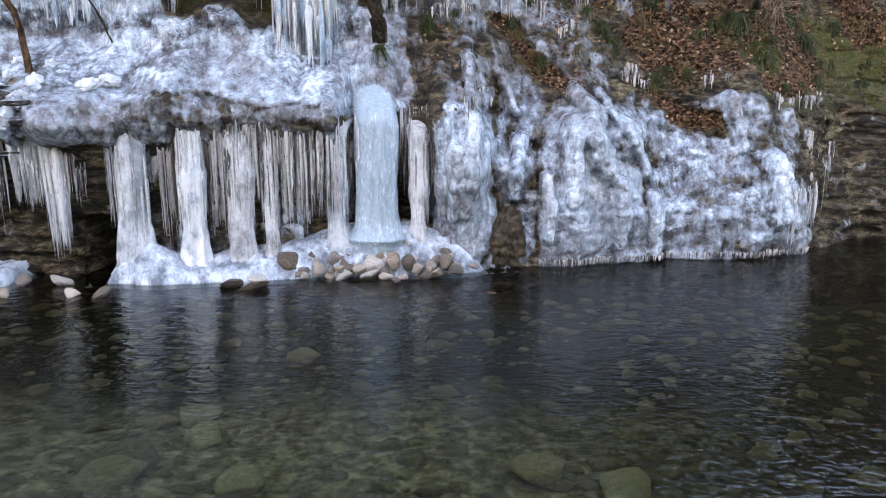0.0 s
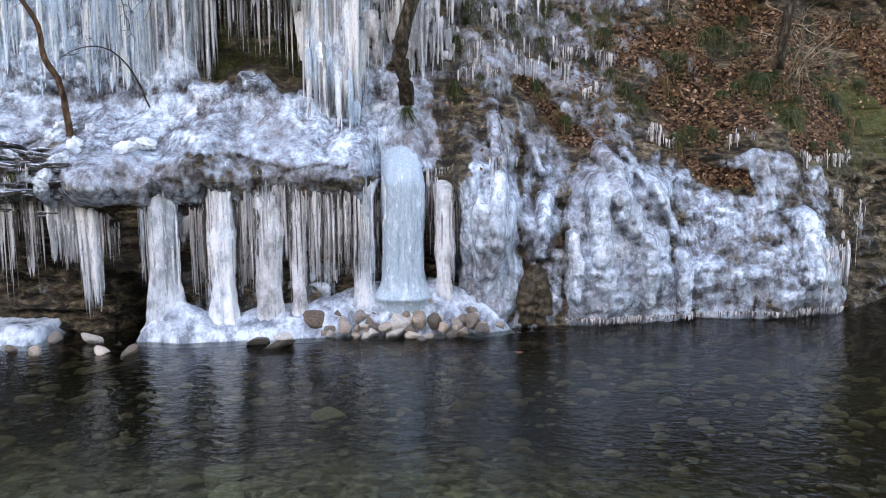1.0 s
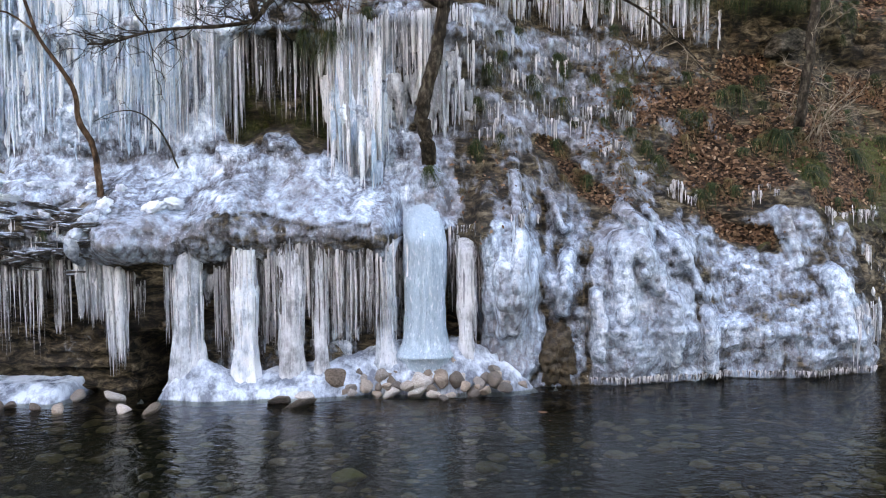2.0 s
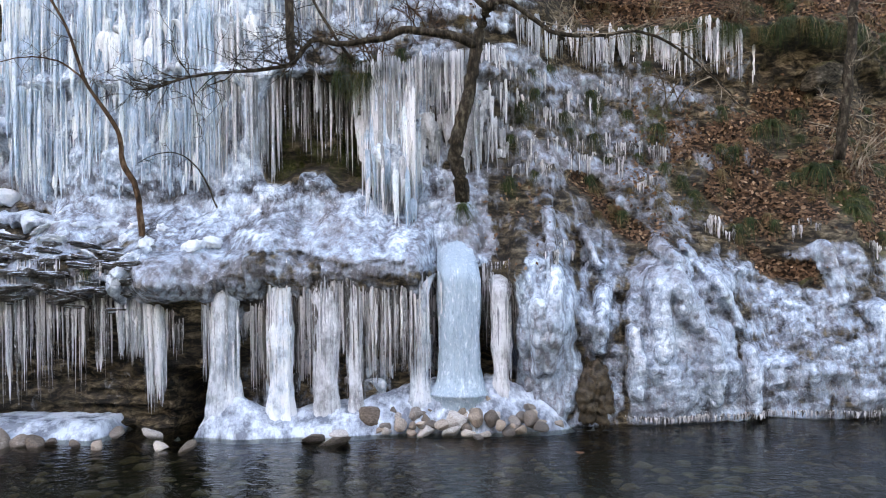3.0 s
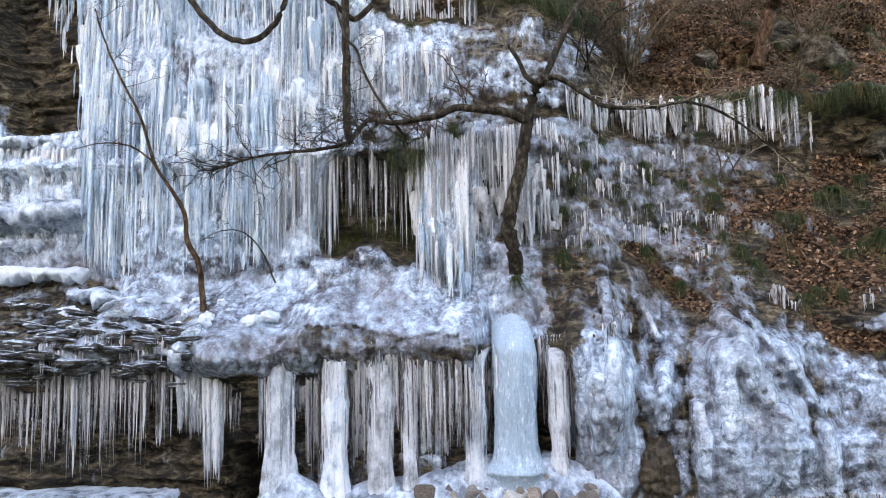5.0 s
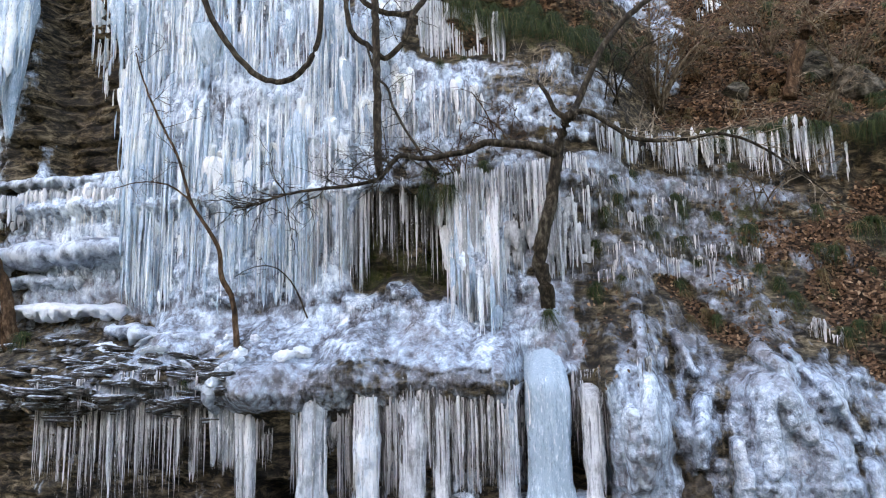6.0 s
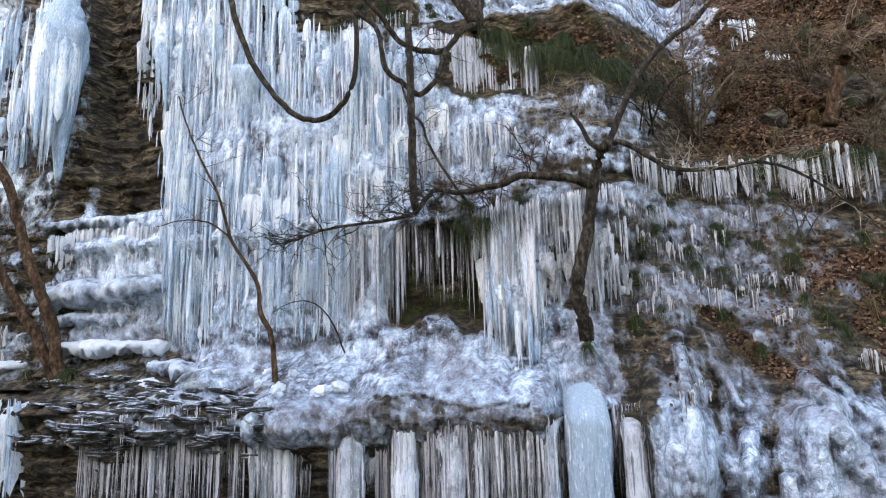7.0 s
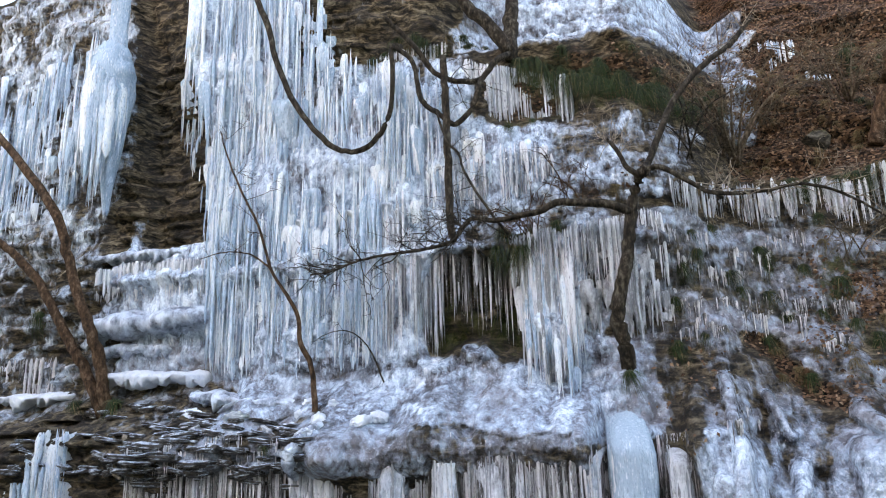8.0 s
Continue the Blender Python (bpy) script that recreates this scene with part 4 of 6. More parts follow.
curtain("thin clear icicles under leafy rock", -0.78, 0.15, jagged(flat((0, 2.75)), 0.3, 3, 12), jagged(flat((0, 1.1)), 0.7, 4, 13), lambda x: lip(x) + 0.05, 70, 0.028, grey_ice, 13, False, 0.6, 30)

cascade("thin grey ice runs over the rock behind the pillars", -5.5, -1.7, flat((0, 0.3)), flat((0, 2.2)), 70, 0.07, 0.8, [cloud_ice, grey_ice], 201)
cascade("frothy blue-white ice belt across the fall", -9.4, -4.6, flat((0, 6.9)), flat((-9.4, 7.7), (-4.6, 7.7)), 70, 0.13, 0.5, [white_ice, blue_ice], 205, -0.02)
cascade("grey-gold ice runs below the mossy ledge", -1.9, -0.2, flat((0, 4.2)), flat((0, 6.3)), 50, 0.08, 0.9, [grey_pillar, icicle_ice], 208)

# upper falls
curtain("tall blue-white frozen waterfall of many icicles", -12.0, -9.6, flat((-12, 17), (-9, 17)), flat((-12.0, 10.5), (-11, 8.6), (-10.3, 7.3), (-9.6, 7.0)), face(11), 288, 0.068, blue_ice, 20, False, 0.3, 90, 0.0, "frozen falls", True)
curtain("tall blue-white frozen waterfall of many icicles", -9.9, -7.6, flat((0, 17)), jagged(flat((0, 8.9)), 1.2, 2, 2), face(11.5), 288, 0.064, blue_ice, 21, False, 0.3, 90, 0.0, "frozen falls", True)
curtain("tall blue-white frozen waterfall of many icicles", -7.9, -5.3, jagged(flat((-7.9, 12.6), (-6.6, 11.4), (-5.3, 11.2)), 0.8, 2, 117), jagged(flat((0, 8.9)), 1.2, 2, 3), face(10.5), 200, 0.056, blue_ice, 22, False, 0.3, 90, 0.0, "frozen falls", True)
curtain("lower step of the frozen waterfall, bluish white", -9.8, -7.5, jagged(flat((0, 9.0)), 0.6, 2, 4), jagged(flat((0, 4.3)), 0.5, 2, 5), face(6), 288, 0.060, blue_ice, 23, False, 0.3, 90, 0.0, "frozen falls", True)
curtain("lower step of the frozen waterfall, bluish white", -7.6, -5.6, jagged(flat((0, 8.8)), 0.7, 2, 6), jagged(flat((0, 4.3)), 0.5, 2, 7), face(6), 264, 0.060, blue_ice, 24, False, 0.3, 90, 0.0, "frozen falls", True)
curtain("fringe of fine icicles at the edge of the fall", -5.8, -4.6, flat((-5.8, 7.4), (-4.6, 6.5)), jagged(flat((-5.8, 4.2), (-4.6, 4.5)), 0.5, 3, 8), face(5.4), 90, 0.04, icicle_ice, 25, False, 0.45, 50, 0.0, "frozen falls")
curtain("thin separate icicles before a mossy hollow", -4.65, -2.95, jagged(flat((0, 6.4)), 0.4, 2, 9), jagged(flat((0, 4.5)), 1.0, 3, 10), lambda x: form(x, 5.2) - 0.15, 46, 0.04, grey_ice, 26, False, 0.6, 30, 0.0, "frozen falls")
cascade("bright white frozen spout that ends on the ledge", -2.95, -1.95, jagged(flat((-2.9, 3.5), (-1.95, 3.1)), 0.3, 3, 11), flat((0, 6.3)), 120, 0.065, 1.7, [white_ice, icicle_ice, blue_ice], 27, 0.02)
curtain("white icicles down the frozen spout", -2.95, -1.95, flat((-2.95, 5.5), (-2.4, 5.9), (-1.95, 5.8)), jagged(flat((-2.9, 3.5), (-1.95, 3.15)), 0.5, 3, 11), lambda x: form(x, 4.6) - 0.35, 50, 0.045, icicle_ice, 27, False, 0.6, 40, 0.0, "frozen falls")
curtain("grey-brown icicle drapery over mossy rock", -3.1, -0.3, jagged(flat((-3, 6.5), (-0.3, 6.9)), 0.5, 1.5, 12), jagged(flat((-3, 5.0), (-0.3, 5.2)), 0.8, 2, 13), front(5.6, 6.5, 0.0), 150, 0.035, icicle_ice, 28, False, 0.6, 60, 0.0, "frozen falls")
curtain("blue-white frozen waterfall beside a dark trunk", -5.9, -4.55, flat((0, 11.0)), jagged(flat((0, 7.35)), 0.3, 2, 14), face(9), 168, 0.048, blue_ice, 29, False, 0.3, 90, 0.0, "frozen falls", True)
curtain("pale frozen fall with a warm tint", -4.3, -2.3, flat((-4.3, 9.3), (-2.3, 8.6)), jagged(flat((-4.3, 7.3), (-3.2, 7.3), (-2.3, 7.9)), 0.3, 2, 15), face(8.2), 160, 0.05, icicle_ice, 30, False, 0.3, 70, 0.0, "frozen falls", True)
curtain("fine straight icicles under a sedge overhang", -4.1, -1.85, jagged(flat((-4.1, 10.9), (-1.85, 10.3)), 0.3, 2, 116), jagged(flat((-4.0, 8.7), (-1.85, 8.4)), 0.6, 3, 16), front(8.6, 10.7, 0.05), 170, 0.042, icicle_ice, 31, False, 0.45, 80, 0.0, "frozen falls")
curtain("short icicles under dark overhanging roots", -6.3, -3.9, flat((0, 11.7)), jagged(flat((0, 10.6)), 0.8, 2, 17), front(10.8, 11.5), 60, 0.04, icicle_ice, 32, False, 0.6, 30, 0.0, "frozen falls")
curtain("row of thick icicles under a leafy rock shelf", 2.1, 4.7, jagged(flat((0, 7.75)), 0.2, 2, 18), jagged(flat((2.0, 6.95), (3.0, 6.85), (5.0, 6.65)), 0.4, 3, 19), front(6.8, 7.75, -0.02), 110, 0.042, icicle_ice, 33, False, 0.5, 80, 0.0, "frozen falls")
curtain("single long icicle beside a rock hollow", 4.95, 5.08, flat((0, 7.75)), flat((0, 6.6)), lambda x: cliff_at(x, 7.85) + 0.1, 2, 0.13, icicle_ice, 34, False, 0.2, 3, 0.0, "frozen falls")
curtain("small icicles over mossy ledges", -0.1, 2.0, jagged(flat((0, 7.6)), 0.6, 2, 20), jagged(flat((0, 6.7)), 0.5, 3, 21), front(6.8, 7.6, -0.04), 70, 0.04, icicle_ice, 35, False, 0.5, 30, 0.0, "frozen falls")
curtain("far frozen fall of blue-white icicles", -20, -14.6, jagged(flat((-20, 12.5), (-14.6, 14.5)), 3, 0.9, 95), jagged(flat((0, 8.3)), 1.5, 1, 22), face(11), 408, 0.080, blue_ice, 36, False, 0.3, 90, 0.0, "frozen falls", True)
curtain("free-hanging blue-white ice pillar with a domed top", -13.95, -12.85, flat((-13.9, 11.9), (-13.4, 12.3), (-12.85, 11.7)), flat((-13.9, 9.8), (-13.3, 8.3), (-12.85, 10)), lambda x: 12.95 - 0.55 * math.sqrt(max(0.02, 1 - ((x + 13.4) / 0.56) ** 2)), 90, 0.11, blue_ice, 37, False, 0.6, 80, 0.0, "frozen falls", False, True)
curtain("curtain of short clear icicles over a snowy ledge", -13.2, -9.4, jagged(flat((-13.2, 7.0), (-9.4, 6.7)), 0.3, 1.5, 23), jagged(flat((-13.2, 6.1), (-9.4, 5.7)), 0.2, 2, 24), front(6.0, 6.8), 150, 0.05, icicle_ice, 38, False, 0.4, 60, 0.0, "frozen falls")
curtain("blue ice hung from the lowest far shelf", -13.9, -12.2, flat((0, 2.85)), jagged(flat((0, 1.2)), 0.6, 2, 25), lip, 50, 0.06, blue_ice, 39, True, 0.5, 30)
curtain("short icicles on far terraces", -16.5, -14.2, flat((0, 5.0)), jagged(flat((0, 3.6)), 0.6, 2, 26), lambda x: form(x, 4.6) - 0.2, 60, 0.05, grey_ice, 40, True, 0.5, 30)
curtain("narrow blue icicles far up the slope", 2.5, 3.4, jagged(flat((0, 12.9)), 0.7, 3, 90), jagged(flat((0, 11.6)), 0.7, 4, 91), front(11.7, 12.9, 0.03), 24, 0.045, blue_ice, 41, False, 0.7, 16, 0.0, "frozen falls")
curtain("narrow blue icicles far up the slope", 3.4, 4.0, jagged(flat((0, 11.4)), 0.5, 3, 92), jagged(flat((0, 10.7)), 0.4, 4, 93), front(10.9, 11.4, 0.03), 16, 0.04, blue_ice, 42, False, 0.7, 12, 0.0, "frozen falls")
curtain("low icicles hung from the last ice shelf", 6.6, 7.7, jagged(flat((0, 1.15)), 0.3, 2, 27), flat((0, 0.04)), lambda x: cliff_at(x, 0.9) - 0.1, 50, 0.04, icicle_ice, 43, False, 0.45, 24)
curtain("thin brownish icicles before a dark recess", 7.3, 8.6, jagged(flat((7.3, 2.2), (8.6, 1.9)), 0.5, 2, 28), jagged(flat((0, 0.7)), 0.7, 3, 29), lambda x: cliff_at(x, 1.8) - 0.25, 24, 0.04, grey_ice, 44, False, 0.5, 16)
curtain("short icicles under a brown leaf bank", 6.6, 8.6, jagged(flat((0, 3.1)), 0.4, 2, 30), jagged(flat((0, 2.5)), 0.3, 3, 31), lambda x: cliff_at(x, 3.0) - 0.12, 50, 0.03, grey_ice, 45, False, 0.5, 20)


def column():
    """The blue column: a fluted shaft on a flaring foot."""
    home = stand("ice_column", (-1.15, 12.1, 0.75), "pale blue fluted ice column standing on shore ice", "ice column")
    zs_c, an = np.linspace(0, 1, 130) ** 0.95, np.arange(84) * 2 * np.pi / 84
    Z, A = np.meshgrid(zs_c, an, indexing="ij")
    r = 0.35 - 0.02 * Z + 0.18 * np.exp(-np.abs(Z - 0.12) * 22) - 0.04 * smooth(0.6, 1.0, Z)
    r = r * np.sqrt(1 - 0.9 * smooth(0.84, 1.0, Z + 0.04 * np.sin(2 * A)))
    r = r * (1 + 0.26 * (billow(A * 2.3, Z * 1.2, 3, 2) - 0.5) + 0.10 * (value(A * 5, Z * 3, 8) - 0.5) + 0.16 * (billow(A * 4.5, Z * 1.5, 9, 2) - 0.5) + 0.30 * (fbm(A * 3, Z * 7, 19, 4) - 0.5) + 0.10 * (billow(A * 11, Z * 5, 20, 2) - 0.5))
    X = -1.16 + 0.03 * np.sin(Z * 3) + r * np.cos(A)
    Y = 12.22 + 1.15 * smooth(0.68, 1.05, Z) + 0.85 * r * np.sin(A)
    V = np.stack([X - 0.12 * smooth(0.6, 1, Z), Y, 0.2 + 3.45 * Z], -1)
    i = np.arange(130 * 84).reshape(130, 84)
    j = np.roll(i, -1, axis=1)
    Q = np.stack([i[:-1], j[:-1], j[1:], i[1:]], -1).reshape(-1, 4)
    under(part("shaft", mesh_of("shaft", V.reshape(-1, 3), Q, column_ice), home), home)
    rng = np.random.default_rng(7)
    for k in range(40):
        a = rng.uniform(math.pi * 0.9, math.pi * 2.1)
        x, y = -1.16 + 0.34 * math.cos(a), 12.28 + 0.28 * math.sin(a)
        t = rng.uniform(1.6, 2.8)
        ob = new("icicle", icicle_mesh(k % 14, column_ice))
        ob.matrix_basis = Matrix.LocRotScale((x, y, t), Euler((0, 0, rng.uniform(0, 6))), (0.035, 0.035, (t - 0.8) * rng.uniform(0.4, 0.95)))
        under(ob, home)


column()


def shelf_sheet(name, label, x0, x1, y0, y1, height, skin, nx=120, ny=60):
    """A sheet of ice or gravel over the shore; it dips under the water at its rim."""
    us, vs = np.linspace(x0, x1, nx), np.linspace(y0, y1, ny)
    X, Y = np.meshgrid(us, vs)
    Z, quads = height(X, Y), sheet(us, vs)
    Z = np.maximum(Z, -0.07)
    wet = Z.ravel()[quads].max(1) > -0.06
    return tagged(new(name, mesh_of(name, np.stack([X, Y, Z], -1).reshape(-1, 3), quads[wet], skin)), label, "shore ice", kind="structure")


def apron_height(x, y):
    back = np.clip((y - (np.interp(x, [-6, -5.2, -4, -2.5, -1, 0.3, 1.2], [11.4, 11.3, 11.35, 11.75, 11.9, 11.95, 12.5]) + 0.25 * (fbm(x * 1.5, y * 0 + 2, 3, 3) - 0.5))), -1, 2)
    crown = np.interp(x, [-6, -5.3, -4, -3, -2, -1.2, -0.4, 0.5, 1.3], [-1.3, 0.25, 0.36, 0.5, 0.78, 0.86, 0.80, 0.5, -1.3])
    z = np.where(back > 0, crown * smooth(-0.3, 0.5, back), back * 9)
    z = z + 0.35 * np.exp(-((x + 5.0) / 0.42) ** 2 - ((y - 11.65) / 0.3) ** 2) + 0.16 * np.exp(-((x + 5.5) / 0.2) ** 2 - ((y - 11.45) / 0.2) ** 2)
    return z + 0.16 * (billow(x * 1.9, y * 2.2, 8, 3) - 0.5) * smooth(-0.2, 0.3, back) + 0.05 * (billow(x * 6, y * 7, 18, 2) - 0.5)


shelf_sheet("shore_ice", "smooth blue-grey ice apron spilling over the shore", -6.0, 1.4, 10.9, 13.4, apron_height, apron_ice, 190, 90)


def far_shelf(x, y):
    back = y - (11.0 + 0.3 * (fbm(x * 0.9, y * 0, 5, 3) - 0.5))
    return np.where(back > 0, 0.22 * smooth(-0.1, 0.3, back) + 0.06 * billow(x * 2.5, y * 3, 4), back * 9) - 1.3 * smooth(-7.3, -6.8, x)


shelf_sheet("shore_ice_2", "low white ice shelf along the far shore", -15, -6.7, 10.4, 12.9, far_shelf, apron_ice, 190, 60)


def frozen_run(label, points, radii, skin, seed):
    """A thick fluted run of ice over the ledge."""
    P = spline(points, 70)
    R = np.interp(np.linspace(0, 1, 70), np.linspace(0, 1, len(radii)), radii)
    v, q = tube(P, R, 40, 0.0, seed)
    ang = np.tile(np.arange(40), 72)
    row = np.repeat(np.arange(72), 40)
    centre = np.repeat(np.concatenate([P[:1], P, P[-1:]]), 40, axis=0)
    turn = np.abs(ang - 20)
    k = 1 + 0.5 * (billow(turn * 0.35, row * 0.05, seed, 2) - 0.5) + 0.5 * (fbm(turn * 0.25, row * 0.16, seed + 3, 4) - 0.5)
    tagged(new("frozen_run", mesh_of("frozen_run", centre + (v - centre) * k[:, None], q, skin)), label, "ice", "frozen runs")


def on_cliff(*pairs, off=0.03):
    return [(x, cliff_at(x, z) - off, z) for x, z in pairs]


pillar("broad misty ice pillar spreading over the shore ice", -5.15, lip(-5.15) + 0.03, 0.25, 2.75, 0.2, mist_ice, 7, 0.7)
frozen_run("blue-white hanging ice pillar with a domed top", [(-13.4, 12.9, 15.2), (-13.4, 12.9, 13.3), (-13.42, 12.85, 12.9), (-13.42, 12.85, 12.3), (-13.38, 12.85, 11.3), (-13.3, 12.88, 10.0), (-13.28, 12.9, 8.4)], (0.2, 0.2, 0.36, 0.50, 0.42, 0.26, 0.05), blue_ice, 12)
frozen_run("white crusted run over the domed ice bulge", on_cliff((-6.4, 3.2), (-6.65, 2.98), (-6.85, 2.6), (-6.9, 2.2)), (0.05, 0.10, 0.13, 0.07), apron_ice, 6)
curtain("row of tiny icicle teeth along the waterline", 1.7, 4.4, flat((0, 0.15)), flat((0, 0.01)), front(0.05, 0.3, 0.0), 110, 0.022, grey_ice, 70, False, 0.5, 40, 0.0, "ice curtains", False, True)
curtain("row of tiny icicle teeth along the waterline", 4.5, 7.2, flat((0, 0.15)), flat((0, 0.01)), front(0.05, 0.3, 0.0), 110, 0.022, grey_ice, 71, False, 0.5, 40, 0.0, "ice curtains", False, True)
for k, (x, z, w, h) in enumerate(((1.86, 4.85, 0.25, 0.45), (3.66, 3.6, 0.2, 0.4), (-0.05, 5.15, 0.3, 0.4), (2.79, 5.2, 0.2, 0.35), (0.75, 5.3, 0.35, 0.4), (1.3, 6.3, 0.5, 0.6), (5.4, 3.5, 0.25, 0.35), (0.3, 6.0, 0.4, 0.6), (0.9, 5.9, 0.3, 0.4), (1.5, 5.5, 0.4, 0.5), (2.2, 5.3, 0.3, 0.4), (0.2, 4.75, 0.4, 0.3), (1.2, 4.9, 0.3, 0.4), (2.4, 4.5, 0.25, 0.3), (0.0, 6.6, 0.5, 0.5), (0.6, 3.1, 0.3, 0.5), (4.0, 3.4, 0.15, 0.3), (2.0, 6.6, 0.4, 0.35))):
    curtain("small cluster of clear icicles on the slope", x - w, x + w, jagged(flat((0, z)), 0.35, 4, 180 + k), jagged(flat((0, z - h)), 0.4, 5, 80 + k), front(z - 0.3, z, 0.01), 18, 0.030, grey_ice, 80 + k, False, 0.8, 12, 0.0, "slope icicles")


# ---------------- stones ----------------
def stone_mesh(name, seed, skin, sub=3):
    bm = bmesh.new()
    bmesh.ops.create_icosphere(bm, subdivisions=sub, radius=1.0)
    off = Vector((seed * 3.17, seed * 1.31, seed * 0.77))
    pick = random.Random(seed)
    planes = [(Vector((pick.gauss(0, 1), pick.gauss(0, 1), pick.gauss(0, 1))).normalized(), pick.uniform(0.5, 0.85)) for _ in range(10)]
    for v in bm.verts:
        p = v.co.copy()
        v.co = p * (1 + 0.30 * noise.noise(p * 0.9 + off) + 0.10 * noise.noise(p * 2.6 + off))
        for n, cut in planes:
            over = v.co.dot(n) - cut
            if over > 0:
                v.co -= n * over * 0.95
    me = bpy.data.meshes.new(name)
    bm.to_mesh(me)
    bm.free()
    for p in me.polygons:
        p.use_smooth = True
    me.materials.append(skin)
    return me


STONES = [stone_mesh("stone", k + 1, stone_skin) for k in range(8)]


def stone(x, y, z, w, h, k, label, group):
    rng = np.random.default_rng(500 + k)
    ob = new("stone", STONES[k % 8])
    ob.matrix_basis = Matrix.LocRotScale((x, y, z + 0.3 * h), Euler((rng.normal(0, 0.3), rng.normal(0, 0.35), rng.uniform(0, 6.28))), (w * 1.25, w * 1.1, h * 1.15))
    tagged(ob, label, "stone", group)


PILE = "stones heaped before the column"
for k, row in enumerate((
    (-2.58, 11.86, 0.21, 0.25, 0.18), (-2.52, 11.78, 0.05, 0.19, 0.07), (-2.14, 11.77, 0.13, 0.14, 0.11), (-1.89, 11.88, 0.22, 0.15, 0.13),
    (-2.08, 12.14, 0.50, 0.11, 0.08), (-1.68, 11.70, 0.04, 0.14, 0.08), (-1.59, 11.78, 0.14, 0.13, 0.07), (-1.49, 11.93, 0.26, 0.09, 0.07),
    (-1.34, 12.02, 0.36, 0.11, 0.10), (-1.24, 12.16, 0.50, 0.14, 0.09), (-1.07, 12.17, 0.50, 0.10, 0.09), (-0.93, 12.06, 0.38, 0.10, 0.09),
    (-1.14, 12.01, 0.34, 0.15, 0.10), (-1.20, 11.82, 0.19, 0.20, 0.14), (-0.85, 11.88, 0.23, 0.14, 0.15), (-1.23, 11.68, 0.04, 0.16, 0.09),
    (-0.95, 11.62, 0.03, 0.10, 0.06))):
    stone(*row, k, "rounded grey-brown river stone in a heap by the ice", PILE)
for k, row in enumerate((
    (-0.80, 11.50, 0.02, 0.08, 0.04), (-0.67, 12.14, 0.48, 0.10, 0.10), (-0.58, 11.87, 0.22, 0.12, 0.14), (-0.45, 11.77, 0.13, 0.08, 0.11),
    (-0.26, 11.78, 0.05, 0.14, 0.08), (0.06, 11.84, 0.18, 0.12, 0.15), (-0.09, 11.92, 0.24, 0.08, 0.09), (-0.21, 11.84, 0.18, 0.10, 0.08),
    (0.20, 11.90, 0.16, 0.12, 0.07), (0.55, 12.0, 0.12, 0.08, 0.05), (-2.18, 11.84, 0.20, 0.10, 0.12), (-2.34, 11.92, 0.27, 0.13, 0.12),
    (-2.95, 11.72, 0.05, 0.13, 0.06), (-3.05, 11.80, 0.17, 0.16, 0.07), (-1.40, 11.77, 0.13, 0.12, 0.09), (-1.70, 11.84, 0.20, 0.08, 0.08),
    (-1.94, 11.70, 0.03, 0.08, 0.05), (-1.78, 11.95, 0.25, 0.11, 0.09), (-1.02, 11.75, 0.09, 0.11, 0.08))):
    stone(*row, k + 20, "rounded grey-brown river stone in a heap by the ice", PILE)
for k, row in enumerate((
    (-3.48, 11.24, 0.02, 0.20, 0.07), (-3.06, 11.40, 0.03, 0.18, 0.08), (-3.10, 11.10, -0.02, 0.28, 0.05), (1.55, 12.75, 0.02, 0.15, 0.05),
    (-6.85, 10.59, 0.02, 0.13, 0.08), (-5.78, 10.62, 0.02, 0.11, 0.06), (-5.32, 10.62, 0.02, 0.14, 0.07), (-6.94, 11.35, 0.03, 0.14, 0.09),
    (-6.33, 11.34, 0.03, 0.17, 0.09), (-7.3, 10.7, 0.02, 0.10, 0.06), (-8.3, 10.75, 0.02, 0.2, 0.1), (-8.0, 10.68, 0.02, 0.15, 0.1), (-8.6, 10.66, 0.02, 0.24, 0.12), (-7.75, 10.8, 0.02, 0.1, 0.06))):
    stone(*row, k + 60, "pale wet stone standing in shallow water", "stones in the shallows")

g = np.random.default_rng(61)
for k in range(34):
    x = g.uniform(-2.95, 0.25)
    back = g.random()
    stone(x, 11.62 + 0.45 * back, 0.02 + 0.36 * back, g.uniform(0.05, 0.11), g.uniform(0.04, 0.08), 100 + k, "small grey-brown river stone in a heap by the ice", PILE)


# stones of the river bed, too many to count
rng = np.random.default_rng(12)
bits = []
base_me = [stone_mesh("bed_stone", 90 + k, bed_stone_skin, 2) for k in range(3)]
tri_sets = []
for me in base_me:
    co = np.array([v.co[:] for v in me.vertices])
    fa = np.array([p.vertices[:] for p in me.polygons])
    tri_sets.append((co, fa))
    bpy.data.meshes.remove(me)
for k in range(1500):
    x, y = rng.uniform(-9, 9), rng.uniform(4.3, 12.5)
    co, fa = tri_sets[k % 3]
    r = 0.035 + 0.13 * rng.random() ** 3
    a = rng.uniform(0, 6.28)
    c, s = math.cos(a), math.sin(a)
    z = float(ground_z(np.array([x]), np.array([y]))[0])
    if z + 0.4 * r > -0.03:
        continue
    bits.append((np.stack([x + r * 1.3 * (c * co[:, 0] - s * co[:, 1]), y + r * (s * co[:, 0] + c * co[:, 1]), z + 0.5 * r * co[:, 2]], -1), fa))
tagged(new("bed_stones", mesh_of("bed_stones", *joined(bits), bed_stone_skin)), "algae-brown stones lying on the river bed", "stones", kind="stuff")


